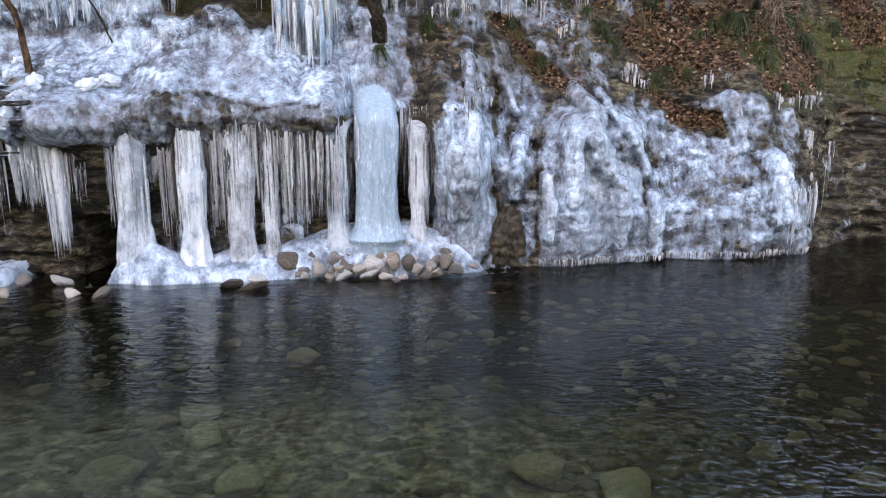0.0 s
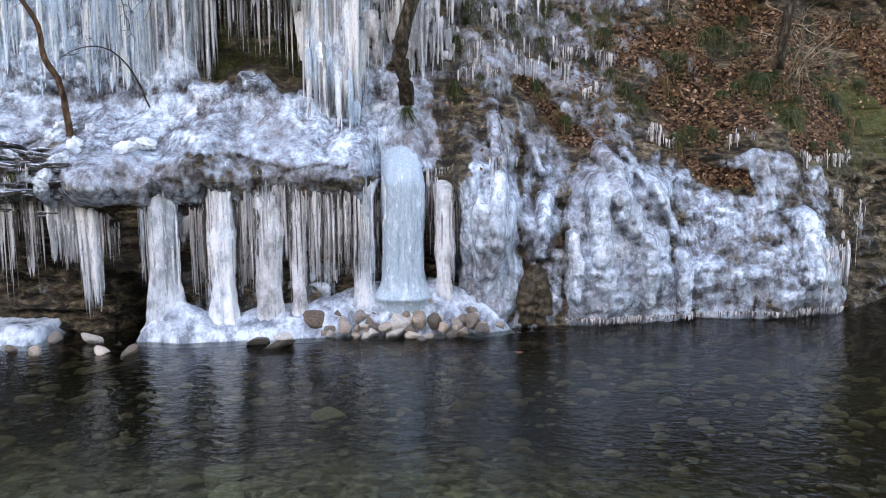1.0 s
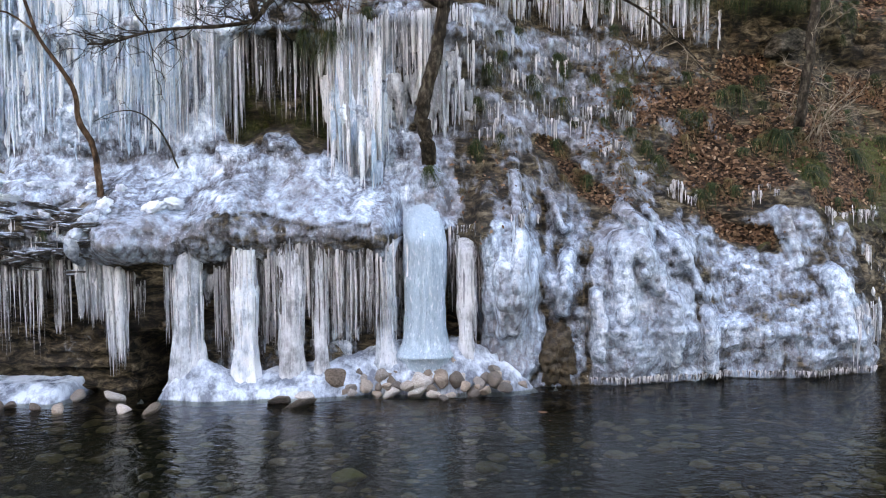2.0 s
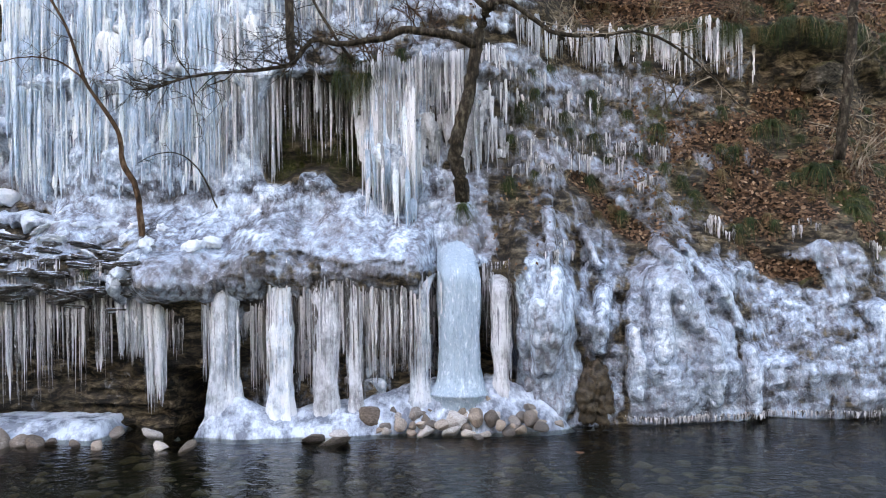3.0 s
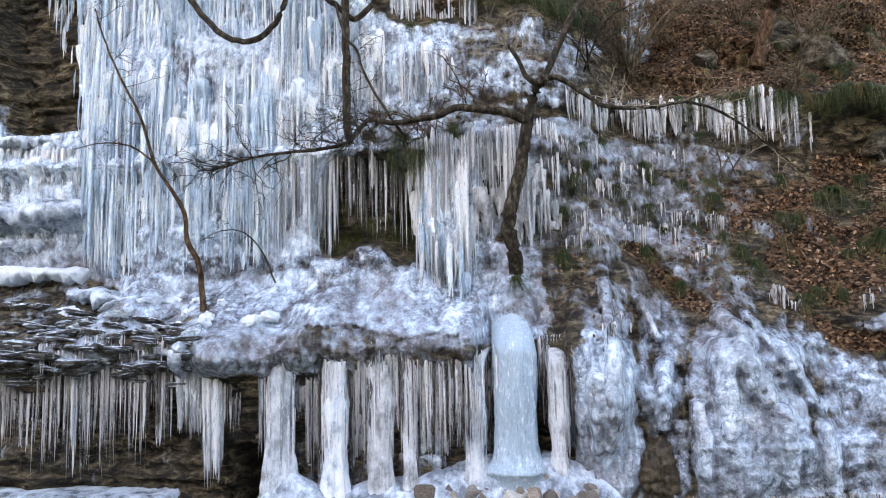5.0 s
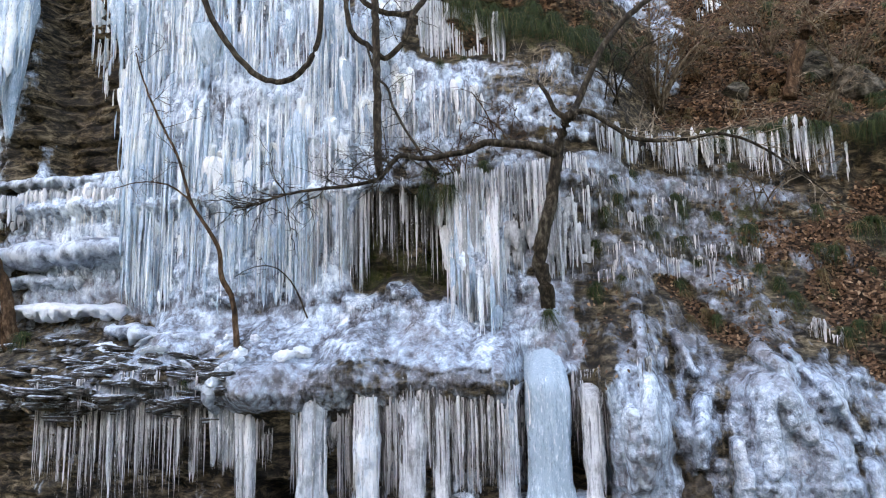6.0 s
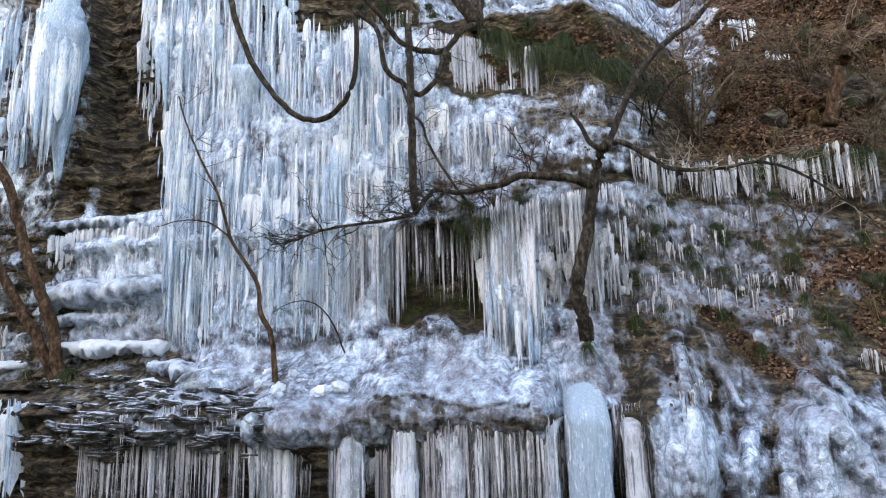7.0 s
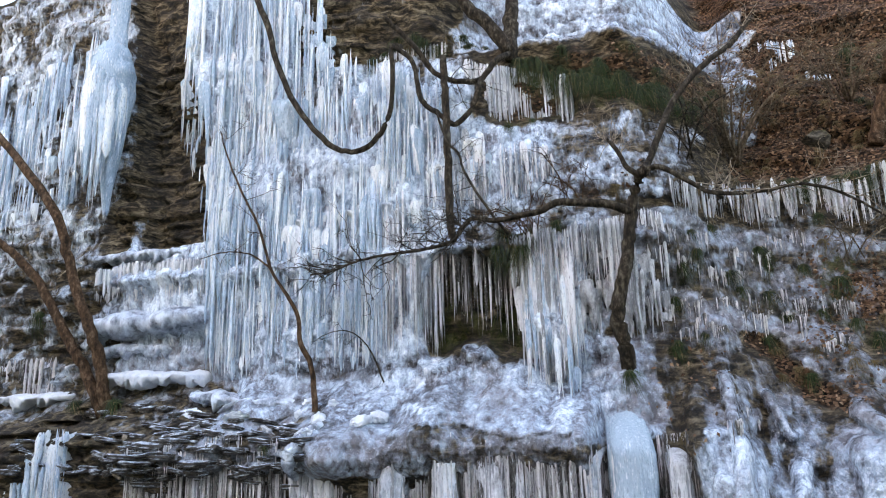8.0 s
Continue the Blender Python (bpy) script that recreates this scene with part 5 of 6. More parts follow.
PALE = [stone_mesh("bed_stone", 120 + k, olive_skin) for k in range(3)]
for k, (x, y, r) in enumerate(((-2.85, 7.6, 0.26), (-2.55, 6.95, 0.26), (-3.2, 7.4, 0.18), (-3.2, 6.45, 0.36), (-3.2, 6.05, 0.34), (1.3, 7.9, 0.15), (0.92, 6.3, 0.28), (1.25, 6.35, 0.13), (1.65, 5.95, 0.3), (-1.0, 8.4, 0.16), (0.3, 7.75, 0.18), (-2.0, 9.6, 0.2), (-1.9, 5.95, 0.24))):
    ob = new("bed_stone", PALE[k % 3])
    ob.matrix_basis = Matrix.LocRotScale((x, y, float(ground_z(np.array([x]), np.array([y]))[0]) + 0.12 * r), Euler((0, 0, k * 1.7)), (r * 1.3, r, r * 0.55))
    tagged(ob, "pale olive boulder lying under clear water", "stone", "boulders on the river bed")


def make_mossy():
    """Grey weathered rock with moss and litter where it faces up."""
    m, nt, b = material("mossy_stone")
    n = grain(nt, spot(nt, (1, 1, 2)), 4, 7, 0.7)
    rock = ramp(nt, n, (0.36, (0.012, 0.011, 0.009)), (0.5, (0.07, 0.062, 0.048)), (0.64, (0.22, 0.19, 0.15)))
    facing = nt.nodes.new("ShaderNodeSeparateXYZ")
    nt.links.new(nt.nodes.new("ShaderNodeNewGeometry").outputs["Normal"], facing.inputs[0])
    green = step(nt, calc(nt, "ADD", calc(nt, "MULTIPLY", facing.outputs["Z"], 0.5), grain(nt, spot(nt, (1, 1, 1)), 3, 6, 0.7)), 0.62, 0.85)
    moss = ramp(nt, grain(nt, spot(nt, (1, 1, 1)), 22, 4, 0.7), (0.35, (0.02, 0.02, 0.008)), (0.65, (0.12, 0.105, 0.045)))
    put(nt, b.inputs["Base Color"], blend(nt, green, rock, moss))
    b.inputs["Roughness"].default_value = 0.85
    b.inputs["Specular IOR Level"].default_value = 0.1
    relief(nt, b, n, 1.0, 0.12)
    return m


mossy_skin = make_mossy()


def mossy_rock(x, z, w, h, k, label):
    ob = new("mossy_rock", stone_mesh("mossy_rock", 200 + k, mossy_skin, 4))
    ob.matrix_basis = Matrix.LocRotScale((x, cliff_at(x, z) + 0.05, z), Euler((0.2, 0.3, k)), (w, w * 0.8, h))
    tagged(ob, label, "rock", "rocks on the slope")


for k, (x, z, w, h) in enumerate(((5.0, 9.6, 0.75, 0.5), (5.9, 9.0, 0.8, 0.5), (3.0, 9.0, 0.5, 0.3), (6.6, 6.9, 0.5, 0.35), (5.3, 2.35, 0.3, 0.12))):
    mossy_rock(x, z, w, h, k, "grey mossy boulder lodged in the leafy slope")


def outcrop():
    """The dark rock that stands out of the ice at the water: worn beds, broken faces."""
    bm = bmesh.new()
    bmesh.ops.create_icosphere(bm, subdivisions=5, radius=1.0)
    for v in bm.verts:
        p = v.co.copy()
        bed = p.z * 9 + 1.2 * noise.noise(p * 1.1 + Vector((1, 5, 2)))
        ledge = noise.noise(Vector((math.floor(bed) * 5.3, 0.7 * p.x, 0.7 * p.y)))
        k = 1 + 0.35 * noise.noise(p * 1.3 + Vector((4, 2, 9))) + 0.16 * ledge + 0.14 * noise.noise(p * 3.7) + 0.10 * noise.noise(p * 9) + 0.07 * noise.noise(p * 19)
        v.co = Vector((p.x * 0.36 * k, p.y * 0.42 * k, p.z * 0.62 * max(k, 0.6)))
    me = bpy.data.meshes.new("rock_outcrop")
    bm.to_mesh(me)
    bm.free()
    me.materials.append(outcrop_skin)
    for p in me.polygons:
        p.use_smooth = True
    ob = new("rock_outcrop", me)
    ob.location = (1.1, 12.72, 0.5)
    tagged(ob, "dark wet mossy rock outcrop at the waterline", "rock")


outcrop()


def make_iced_shale():
    """Dark wet shale; ice and frozen snow lie where it faces up."""
    m, nt, b = material("iced_shale")
    n = grain(nt, own(nt, (1, 1, 3)), 5, 6, 0.65)
    rock = ramp(nt, n, (0.36, (0.008, 0.007, 0.006)), (0.52, (0.04, 0.033, 0.026)), (0.66, (0.14, 0.115, 0.085)))
    facing = nt.nodes.new("ShaderNodeSeparateXYZ")
    nt.links.new(nt.nodes.new("ShaderNodeNewGeometry").outputs["Normal"], facing.inputs[0])
    patch = grain(nt, spot(nt, (1, 1, 1)), 5, 5, 0.65)
    icy = step(nt, calc(nt, "ADD", calc(nt, "MULTIPLY", facing.outputs["Z"], 0.5), patch), 0.60, 0.85)
    ice = ramp(nt, grain(nt, spot(nt, (1, 1, 1)), 12, 5, 0.68), (0.38, (0.16, 0.18, 0.21)), (0.52, (0.46, 0.53, 0.61)), (0.64, (0.84, 0.89, 0.94)))
    put(nt, b.inputs["Base Color"], blend(nt, icy, rock, ice))
    put(nt, b.inputs["Roughness"], calc(nt, "SUBTRACT", 0.5, calc(nt, "MULTIPLY", icy, 0.25)))
    relief(nt, b, n, 0.8, 0.04)
    return m


iced_shale = make_iced_shale()


def slab_mesh(seed):
    """A broken plate of shale, 2 wide, with chipped edges and split layers."""
    g = np.random.default_rng(seed)
    m = 18
    a = np.arange(m) * 2 * np.pi / m
    r = (np.abs(np.cos(a)) ** 3 + np.abs(np.sin(a)) ** 3) ** (-1 / 3) * (1 + 0.35 * (g.random(m) - 0.5))
    rings = []
    for z, k in ((-0.5, 0.05), (-0.5, 0.8), (-0.3, 0.9), (-0.05, 0.86), (0.0, 1.0), (0.35, 1.0), (0.5, 0.92), (0.55, 0.05)):
        rr = r * k * (1 + 0.10 * (g.random(m) - 0.5))
        rings.append(np.stack([rr * np.cos(a), rr * np.sin(a), z + 0.16 * (g.random(m) - 0.5) * (k > 0.1)], -1))
    i = np.arange(len(rings) * m).reshape(len(rings), m)
    j = np.roll(i, -1, axis=1)
    return mesh_of("shale_rock", np.concatenate(rings), np.stack([i[:-1], j[:-1], j[1:], i[1:]], -1).reshape(-1, 4), iced_shale, flat=True)


SLABS = [slab_mesh(40 + k) for k in range(8)]
g = np.random.default_rng(44)
for k in range(130):
    x = g.uniform(-10.8, -6.6) if k % 3 else g.uniform(-13.5, -9)
    z = (g.uniform(2.2, 3.3) if k % 3 else g.uniform(2.3, 3.7)) + 0.1 * math.sin(x * 2)
    w = g.uniform(0.12, 0.36)
    ob = new("shale_rock", SLABS[k % 8])
    ob.matrix_basis = Matrix.LocRotScale((x, cliff_at(x, z) + 0.22 * w, z), Euler((-0.12 + g.normal(0, 0.1), g.normal(0.05, 0.09), g.uniform(-0.4, 0.4))), (w, 0.55 * w + 0.08, g.uniform(0.05, 0.14)))
    tagged(ob, "thin dark plate of shale glazed with ice", "rock", "broken shale")


# ---------------- snow and ice lumps on the ledges ----------------
def lump(x, z, w, h, k, depth=None):
    y = cliff_at(x, z) if depth is None else depth
    bm = bmesh.new()
    bmesh.ops.create_icosphere(bm, subdivisions=4, radius=1.0)
    for v in bm.verts:
        p = v.co.copy()
        v.co = p * (1 + 0.35 * noise.noise(p * 1.3 + Vector((k, 2, 3))) + 0.30 * noise.noise(p * 3.0 + Vector((k, 7, 1))) + 0.22 * noise.noise(p * 7.0) + 0.1 * noise.noise(p * 15.0))
    me = bpy.data.meshes.new("snow_lump")
    bm.to_mesh(me)
    bm.free()
    me.materials.append(snow)
    for p in me.polygons:
        p.use_smooth = True
    ob = new("snow_lump", me)
    ob.matrix_basis = Matrix.LocRotScale((x, y + 0.05, z), Euler((0.5, 0.2 * (k % 3 - 1), k)), (0.85 * w, 0.5 * w + 0.06, 0.7 * h))
    tagged(ob, "white lump of crusted snow on an icy ledge", "snow", "snow lumps")


for k, (x, z, w, h) in enumerate(((-5.75, 3.20, 0.24, 0.15), (-5.5, 3.28, 0.2, 0.14), (-6.55, 3.25, 0.13, 0.22), (-6.5, 3.55, 0.10, 0.13), (-6.62, 3.02, 0.2, 0.12), (-7.3, 3.15, 0.18, 0.10),
                                   (-7.2, 3.4, 0.13, 0.12), (-7.1, 3.62, 0.12, 0.10), (-7.6, 3.1, 0.2, 0.08), (-6.75, 2.75, 0.16, 0.3), (-8.3, 3.35, 0.3, 0.08), (-8.8, 3.6, 0.28, 0.1),
                                   (-9.2, 3.25, 0.3, 0.09), (-9.7, 3.5, 0.25, 0.10))):
    lump(x, z, w, h, k)


def ledge(x0, x1, z, thick, out, label, k, droop=0.0):
    """A snow-laden ledge with a rounded dripping rim."""
    us = np.linspace(0, 1, max(20, int((x1 - x0) / 0.05)))
    an = np.linspace(0, 1, 22)
    U, A = np.meshgrid(us, an)
    X = x0 + (x1 - x0) * U
    yb = form(X, z + 0 * X)
    bulge = out * (0.5 + 0.9 * billow(X * 1.3, X * 0 + k, k, 3)) * np.clip(np.minimum(U, 1 - U) * 9, 0, 1) ** 0.5
    th = thick * (0.6 + 0.8 * fbm(X * 1.6, X * 0 + k, k + 3, 3))
    ang = A * math.pi
    Y = yb + 0.3 - bulge * np.sin(ang) - 0.3 * np.sin(ang) ** 0.5
    Z = z + droop * (U - 0.5) + th * np.cos(ang) - (A > 0.55) * 0.25 * (value(X * 11, X * 0, k) ** 4) * np.sin(ang) + 0.05 * billow(X * 4, A * 3, k + 9)
    Y = Y - 0.20 * (fbm(X * 3.0, Z * 3.0 + A * 2, k + 20, 4) - 0.5)
    Z = Z + 0.16 * (fbm(X * 3.5, A * 4, k + 30, 4) - 0.5)
    ob = new("snow_ledge", mesh_of("snow_ledge", np.stack([X, Y, Z], -1).reshape(-1, 3), sheet(us, an)[:, ::-1], snow if k % 2 else apron_ice))
    tagged(ob, label, "ledge", "snowy ledges")


ledge(-13.2, -9.3, 5.5, 0.34, 0.7, "rounded blue-white ice ledge below an icicle curtain", 2, 0.0)
ledge(-12.8, -10.6, 4.95, 0.14, 0.45, "rounded blue-white ice ledge below an icicle curtain", 4, -0.1)
ledge(-12.5, -9.7, 4.3, 0.14, 0.6, "snow-covered ledge above a brown grassy bank", 5, -0.1)
ledge(-13.6, -10.0, 7.15, 0.16, 0.45, "snowy ledge beneath bare brown rock", 6, -0.2)
ledge(-16.5, -13.4, 4.0, 0.12, 0.5, "thin snow on a far rock terrace", 7, 0.0)
ledge(-9.9, -7.3, 3.7, 0.12, 0.4, "ice-crusted ledge strewn with snow", 8, -0.3)


# ---------------- trees ----------------
def limb(name, points, r0, r1, parent, skin, seed, n=None, rough=0.16, label=""):
    n = n or max(12, 4 * len(points))
    P = spline(points, n)
    g = np.random.default_rng(seed)
    P[1:-1] += g.normal(0, 0.10 * r1 + 0.003, (n - 2, 3))
    R = r0 + (r1 - r0) * np.linspace(0, 1, n) ** 0.8
    ob = part(name, mesh_of(name, *tube(P, R, 9, rough, seed), skin), parent, label)
    under(ob, parent)
    return P


def twigs(P, count, length, parent, skin, seed, r=0.008, droop=-0.2, towards=None, lo=0.1, name="twigs"):
    """Fine forking twigs along a limb, joined."""
    g = np.random.default_rng(seed)
    pieces = []

    def grow(p, d, size, rad, depth):
        n = 6
        line = [p]
        for _ in range(n):
            d = d + g.normal(0, 0.22, 3) + np.array([0, 0, droop * 0.15])
            d /= np.linalg.norm(d)
            line.append(line[-1] + d * size / n)
        pieces.append(tube(np.array(line), np.linspace(rad, rad * 0.35, n + 1), 4, 0.1, int(g.integers(1e6))))
        if depth > 0:
            for _ in range(int(g.integers(2, 5))):
                k = int(g.integers(1, n))
                side = d + g.normal(0, 0.75, 3)
                grow(line[k], side / np.linalg.norm(side), size * g.uniform(0.35, 0.7), rad * 0.6, depth - 1)

    for _ in range(count):
        k = int(g.uniform(lo, 1) * (len(P) - 1))
        d = g.normal(0, 1, 3) * np.array([1, 0.6, 0.9])
        if towards is not None:
            d = d + np.asarray(towards) * 1.5
        grow(P[k], d / np.linalg.norm(d), length * g.uniform(0.5, 1.3), r * g.uniform(0.7, 1.3), 2)
    return under(part(name, mesh_of(name, *joined(pieces), skin), parent, kind="stuff"), parent)


tree = stand("leaning_tree", (-1.13, 13.2, 3.75), "bare crooked mossy-barked tree leaning out from the cliff", "tree")
limb("trunk", [(-1.10, 13.2, 3.6), (-1.13, 12.75, 4.40), (-1.20, 12.6, 4.89), (-1.12, 12.55, 5.24), (-0.95, 12.52, 5.80), (-0.86, 12.5, 6.31), (-0.76, 12.53, 6.79), (-0.61, 12.41, 7.26), (-0.45, 12.3, 7.42)], 0.15, 0.09, tree, dark_bark, 1, 44, 0.2)
P1 = limb("limb", [(-0.79, 12.5, 6.7), (-1.13, 12.36, 6.85), (-1.53, 12.32, 6.92), (-2.05, 12.28, 6.99), (-2.36, 12.24, 6.85), (-2.77, 12.2, 6.8), (-3.19, 12.16, 6.76), (-3.61, 12.12, 6.85), (-3.77, 12.08, 6.72), (-3.97, 12.04, 6.46), (-4.23, 12.0, 6.36), (-4.77, 11.96, 6.31), (-5.43, 11.92, 6.28), (-5.98, 11.88, 6.2), (-6.42, 11.84, 6.06), (-6.87, 11.8, 6.03)], 0.085, 0.015, tree, dark_bark, 2, 60)
P2 = limb("limb", [(-0.5, 12.35, 7.39), (-0.2, 12.38, 7.42), (0.27, 12.41, 7.07), (0.65, 12.44, 6.83), (1.41, 12.47, 6.77), (1.97, 12.51, 6.83), (2.6, 12.54, 6.57), (3.18, 12.57, 6.08), (3.59, 12.6, 5.67)], 0.06, 0.012, tree, dark_bark, 3, 40)
P3 = limb("limb", [(-0.5, 12.32, 7.38), (-0.37, 12.64, 7.71), (0.14, 12.98, 8.89), (0.84, 13.32, 9.75), (1.31, 13.66, 10.19), (1.83, 14.0, 10.89)], 0.07, 0.05, tree, dark_bark, 4, 30)
P4 = limb("limb", [(-0.55, 12.36, 7.3), (-0.74, 12.27, 7.44), (-0.92, 12.23, 7.82), (-1.06, 12.2, 8.04)], 0.06, 0.03, tree, dark_bark, 5)
twigs(P1, 56, 0.9, tree, dark_bark, 11, 0.011, -0.1, (-0.8, 0, 0.1), 0.45)
twigs(P1, 10, 0.5, tree, dark_bark, 12, 0.008, 0.1, (-0.5, 0, 0.4), 0.15)
twigs(P2, 22, 0.8, tree, pale_bark, 13, 0.010, -0.1, (0.9, 0, 0.0), 0.25)
twigs(P4, 12, 0.6, tree, pale_bark, 14, 0.009, 0.3, (0.0, 0, 0.6), 0.5)
twigs(P3, 10, 0.7, tree, pale_bark, 15, 0.010, 0.1, (0.3, 0, 0.4), 0.3)

stem = stand("slender_tree", (-6.85, 12.0, 3.4), "slender bare sapling rising from the icy ledge", "tree")
S1 = limb("trunk", [(-6.84, 12.05, 3.2), (-6.9, 11.97, 4.22), (-7.14, 11.93, 4.75), (-7.19, 11.9, 5.28), (-7.52, 11.87, 5.82), (-7.79, 11.83, 6.26), (-8.08, 11.8, 7.14), (-8.55, 11.77, 8.04), (-8.9, 11.73, 8.84), (-9.07, 11.7, 9.4)], 0.062, 0.012, stem, brown_bark, 21, 44)
S2 = limb("limb", [(-7.77, 11.85, 6.26), (-8.28, 11.77, 6.6), (-8.81, 11.68, 6.67), (-9.34, 11.6, 6.57)], 0.022, 0.008, stem, brown_bark, 22)
twigs(S1, 14, 0.7, stem, brown_bark, 23, 0.007, 0.2, (-0.1, 0, 0.6), 0.45)
twigs(S2, 8, 0.5, stem, brown_bark, 24, 0.006, 0.1, (-0.7, 0, 0.2), 0.2)

arch = stand("arching_shoot", (-5.72, 12.6, 3.95), "thin arching bare shoot on the ice slope", "shoot")
A1 = limb("shoot", [(-5.70, 12.75, 3.85), (-5.87, 12.54, 4.44), (-6.07, 12.48, 4.77), (-6.38, 12.42, 4.97), (-6.76, 12.36, 4.95), (-7.07, 12.3, 4.79)], 0.020, 0.006, arch, dark_bark, 25, 26)
twigs(A1, 6, 0.35, arch, dark_bark, 26, 0.005, -0.2, None, 0.3)

twin = stand("twin_stem_tree", (-12.05, 12.2, 3.5), "bare tree with two brown stems on a snowy ledge", "tree")
limb("trunk", [(-12.0, 12.35, 3.3), (-12.06, 12.15, 3.9), (-12.14, 12.1, 4.46), (-12.36, 12.0, 5.2), (-12.77, 11.9, 6.1), (-13.12, 11.8, 7.02), (-13.39, 11.7, 7.96), (-14.21, 11.6, 9.02), (-15.38, 11.5, 10.26), (-16.65, 11.4, 11.59)], 0.15, 0.09, twin, brown_bark, 31, 44)
T2 = limb("trunk", [(-12.1, 12.35, 3.3), (-12.3, 12.16, 3.95), (-12.62, 12.1, 4.54), (-12.9, 12.0, 4.98), (-13.39, 11.9, 5.76), (-13.89, 11.8, 6.57), (-14.57, 11.7, 7.22), (-15.04, 11.6, 7.6), (-15.95, 11.5, 8.24)], 0.14, 0.08, twin, brown_bark, 32, 40)
twigs(T2, 10, 0.8, twin, brown_bark, 33, 0.010, 0.0, (-0.2, 0, 0.2), 0.4)

hang = stand("hanging_vine", (-6.5, 12.4, 8.8), "thick dark woody vine hanging in a loop before the fall", "vine")
limb("stem", [(-8.84, 12.3, 13.54), (-8.72, 12.32, 12.92), (-8.4, 12.34, 12.11), (-8.15, 12.35, 11.19), (-7.69, 12.37, 10.14), (-7.13, 12.39, 9.31), (-6.59, 12.41, 8.83), (-6.07, 12.43, 8.75), (-5.69, 12.45, 9.01), (-5.43, 12.46, 9.48), (-5.37, 12.48, 10.26), (-5.43, 12.6, 11.09), (-5.5, 13.3, 11.5)], 0.075, 0.05, hang, dark_bark, 41, 60)

dead = stand("dead_tree", (-4.34, 12.9, 7.1), "dark narrow dead trunk standing between two frozen falls", "trunk")
limb("trunk", [(-4.27, 12.9, 6.6), (-4.28, 12.75, 7.07), (-4.3, 12.79, 8.16), (-4.32, 12.82, 9.05), (-4.34, 12.86, 9.97), (-4.37, 12.9, 10.79)], 0.085, 0.075, dead, dark_bark, 42, 26, 0.08)

high = stand("high_tree", (-3.12, 14.0, 11.0), "mossy tree rooted on the edge of the overhang", "tree")
limb("trunk", [(-3.12, 14.1, 10.8), (-3.12, 14.0, 11.17), (-3.15, 14.2, 12.08), (-3.13, 14.4, 12.79), (-3.11, 14.6, 14.16)], 0.20, 0.14, high, dark_bark, 43, 26)
limb("limb", [(-3.16, 13.9, 11.13), (-3.49, 13.8, 11.79), (-3.97, 13.7, 12.35), (-4.33, 13.6, 12.9)], 0.16, 0.12, high, dark_bark, 44)
H1 = limb("limb", [(-3.12, 13.9, 11.1), (-3.3, 13.4, 10.75), (-3.64, 13.17, 10.24), (-4.04, 13.03, 10.19), (-4.56, 12.9, 10.43), (-4.89, 12.77, 10.97), (-5.35, 12.63, 11.55), (-5.56, 12.5, 11.8)], 0.07, 0.05, high, dark_bark, 45, 34)
H2 = limb("limb", [(-3.62, 13.15, 10.25), (-3.8, 13.0, 9.54), (-4.16, 12.9, 9.18), (-4.49, 12.8, 9.45), (-4.82, 12.7, 9.79), (-4.96, 12.6, 10.63), (-5.43, 12.5, 11.09)], 0.06, 0.05, high, dark_bark, 46, 34)
H3 = limb("limb", [(-4.5, 12.75, 9.5), (-4.23, 12.54, 8.67), (-3.98, 12.48, 8.36), (-3.86, 12.42, 7.96), (-3.53, 12.36, 7.31), (-3.0, 12.3, 6.5)], 0.022, 0.028, high, dark_bark, 47, 34)
twigs(H3, 12, 0.6, high, dark_bark, 48, 0.007, 0.0, None, 0.1)
twigs(H1, 10, 0.7, high, dark_bark, 49, 0.010, -0.5, None, 0.3)

for k, (pts, r0, r1, skin, label) in enumerate((
    (((4.17, 16.5, 8.7), (4.37, 16.55, 9.42), (4.64, 16.6, 10.22), (4.87, 16.65, 10.9), (5.14, 16.7, 11.73)), 0.16, 0.13, brown_bark, "straight brown trunk on the leafy upper slope"),
    (((6.02, 14.3, 4.7), (6.16, 14.3, 5.68), (6.32, 14.4, 6.78), (6.46, 14.5, 8.12), (6.58, 14.6, 9.49)), 0.10, 0.08, dark_bark, "thin dark trunk on the leafy slope"))):
    home = stand("slope_tree", pts[0], label, "tree", "slope trees")
    L = limb("trunk", pts, r0, r1, home, skin, 50 + k, 24)
    twigs(L, 10, 0.9, home, pale_bark, 60 + k, 0.010, 0.1, (0.2, 0, 0.3), 0.2)


def thicket(x, z, size, stems, seed, skin, label):
    """A bare shrub of many arching stems."""
    g = np.random.default_rng(seed)
    y = cliff_at(x, z) - 0.1
    home = stand("bare_shrub", (x, y, z), label, "shrub", "bare shrubs")
    for s in range(stems):
        a = g.uniform(-1.0, 1.0)
        ln = size * g.uniform(0.6, 1.2)
        p0 = np.array([x + g.uniform(-0.2, 0.2), y + 0.05, z - 0.1])
        p1 = p0 + np.array([math.sin(a) * ln * 0.4, -0.6 * ln * g.random(), ln * 0.45])
        p2 = p1 + np.array([math.sin(a * 1.3) * ln * 0.5, -0.25 * ln * g.random(), ln * 0.35 * math.cos(a)])
        P = limb("stem", [p0, p1, p2], 0.026 * size / 2 * g.uniform(0.5, 1.4), 0.010, home, skin, seed * 50 + s, 16)
        twigs(P, 5, 0.5 * size, home, skin, seed * 70 + s, 0.008, 0.0, (math.sin(a) * 0.5, 0, 0.1), 0.25)


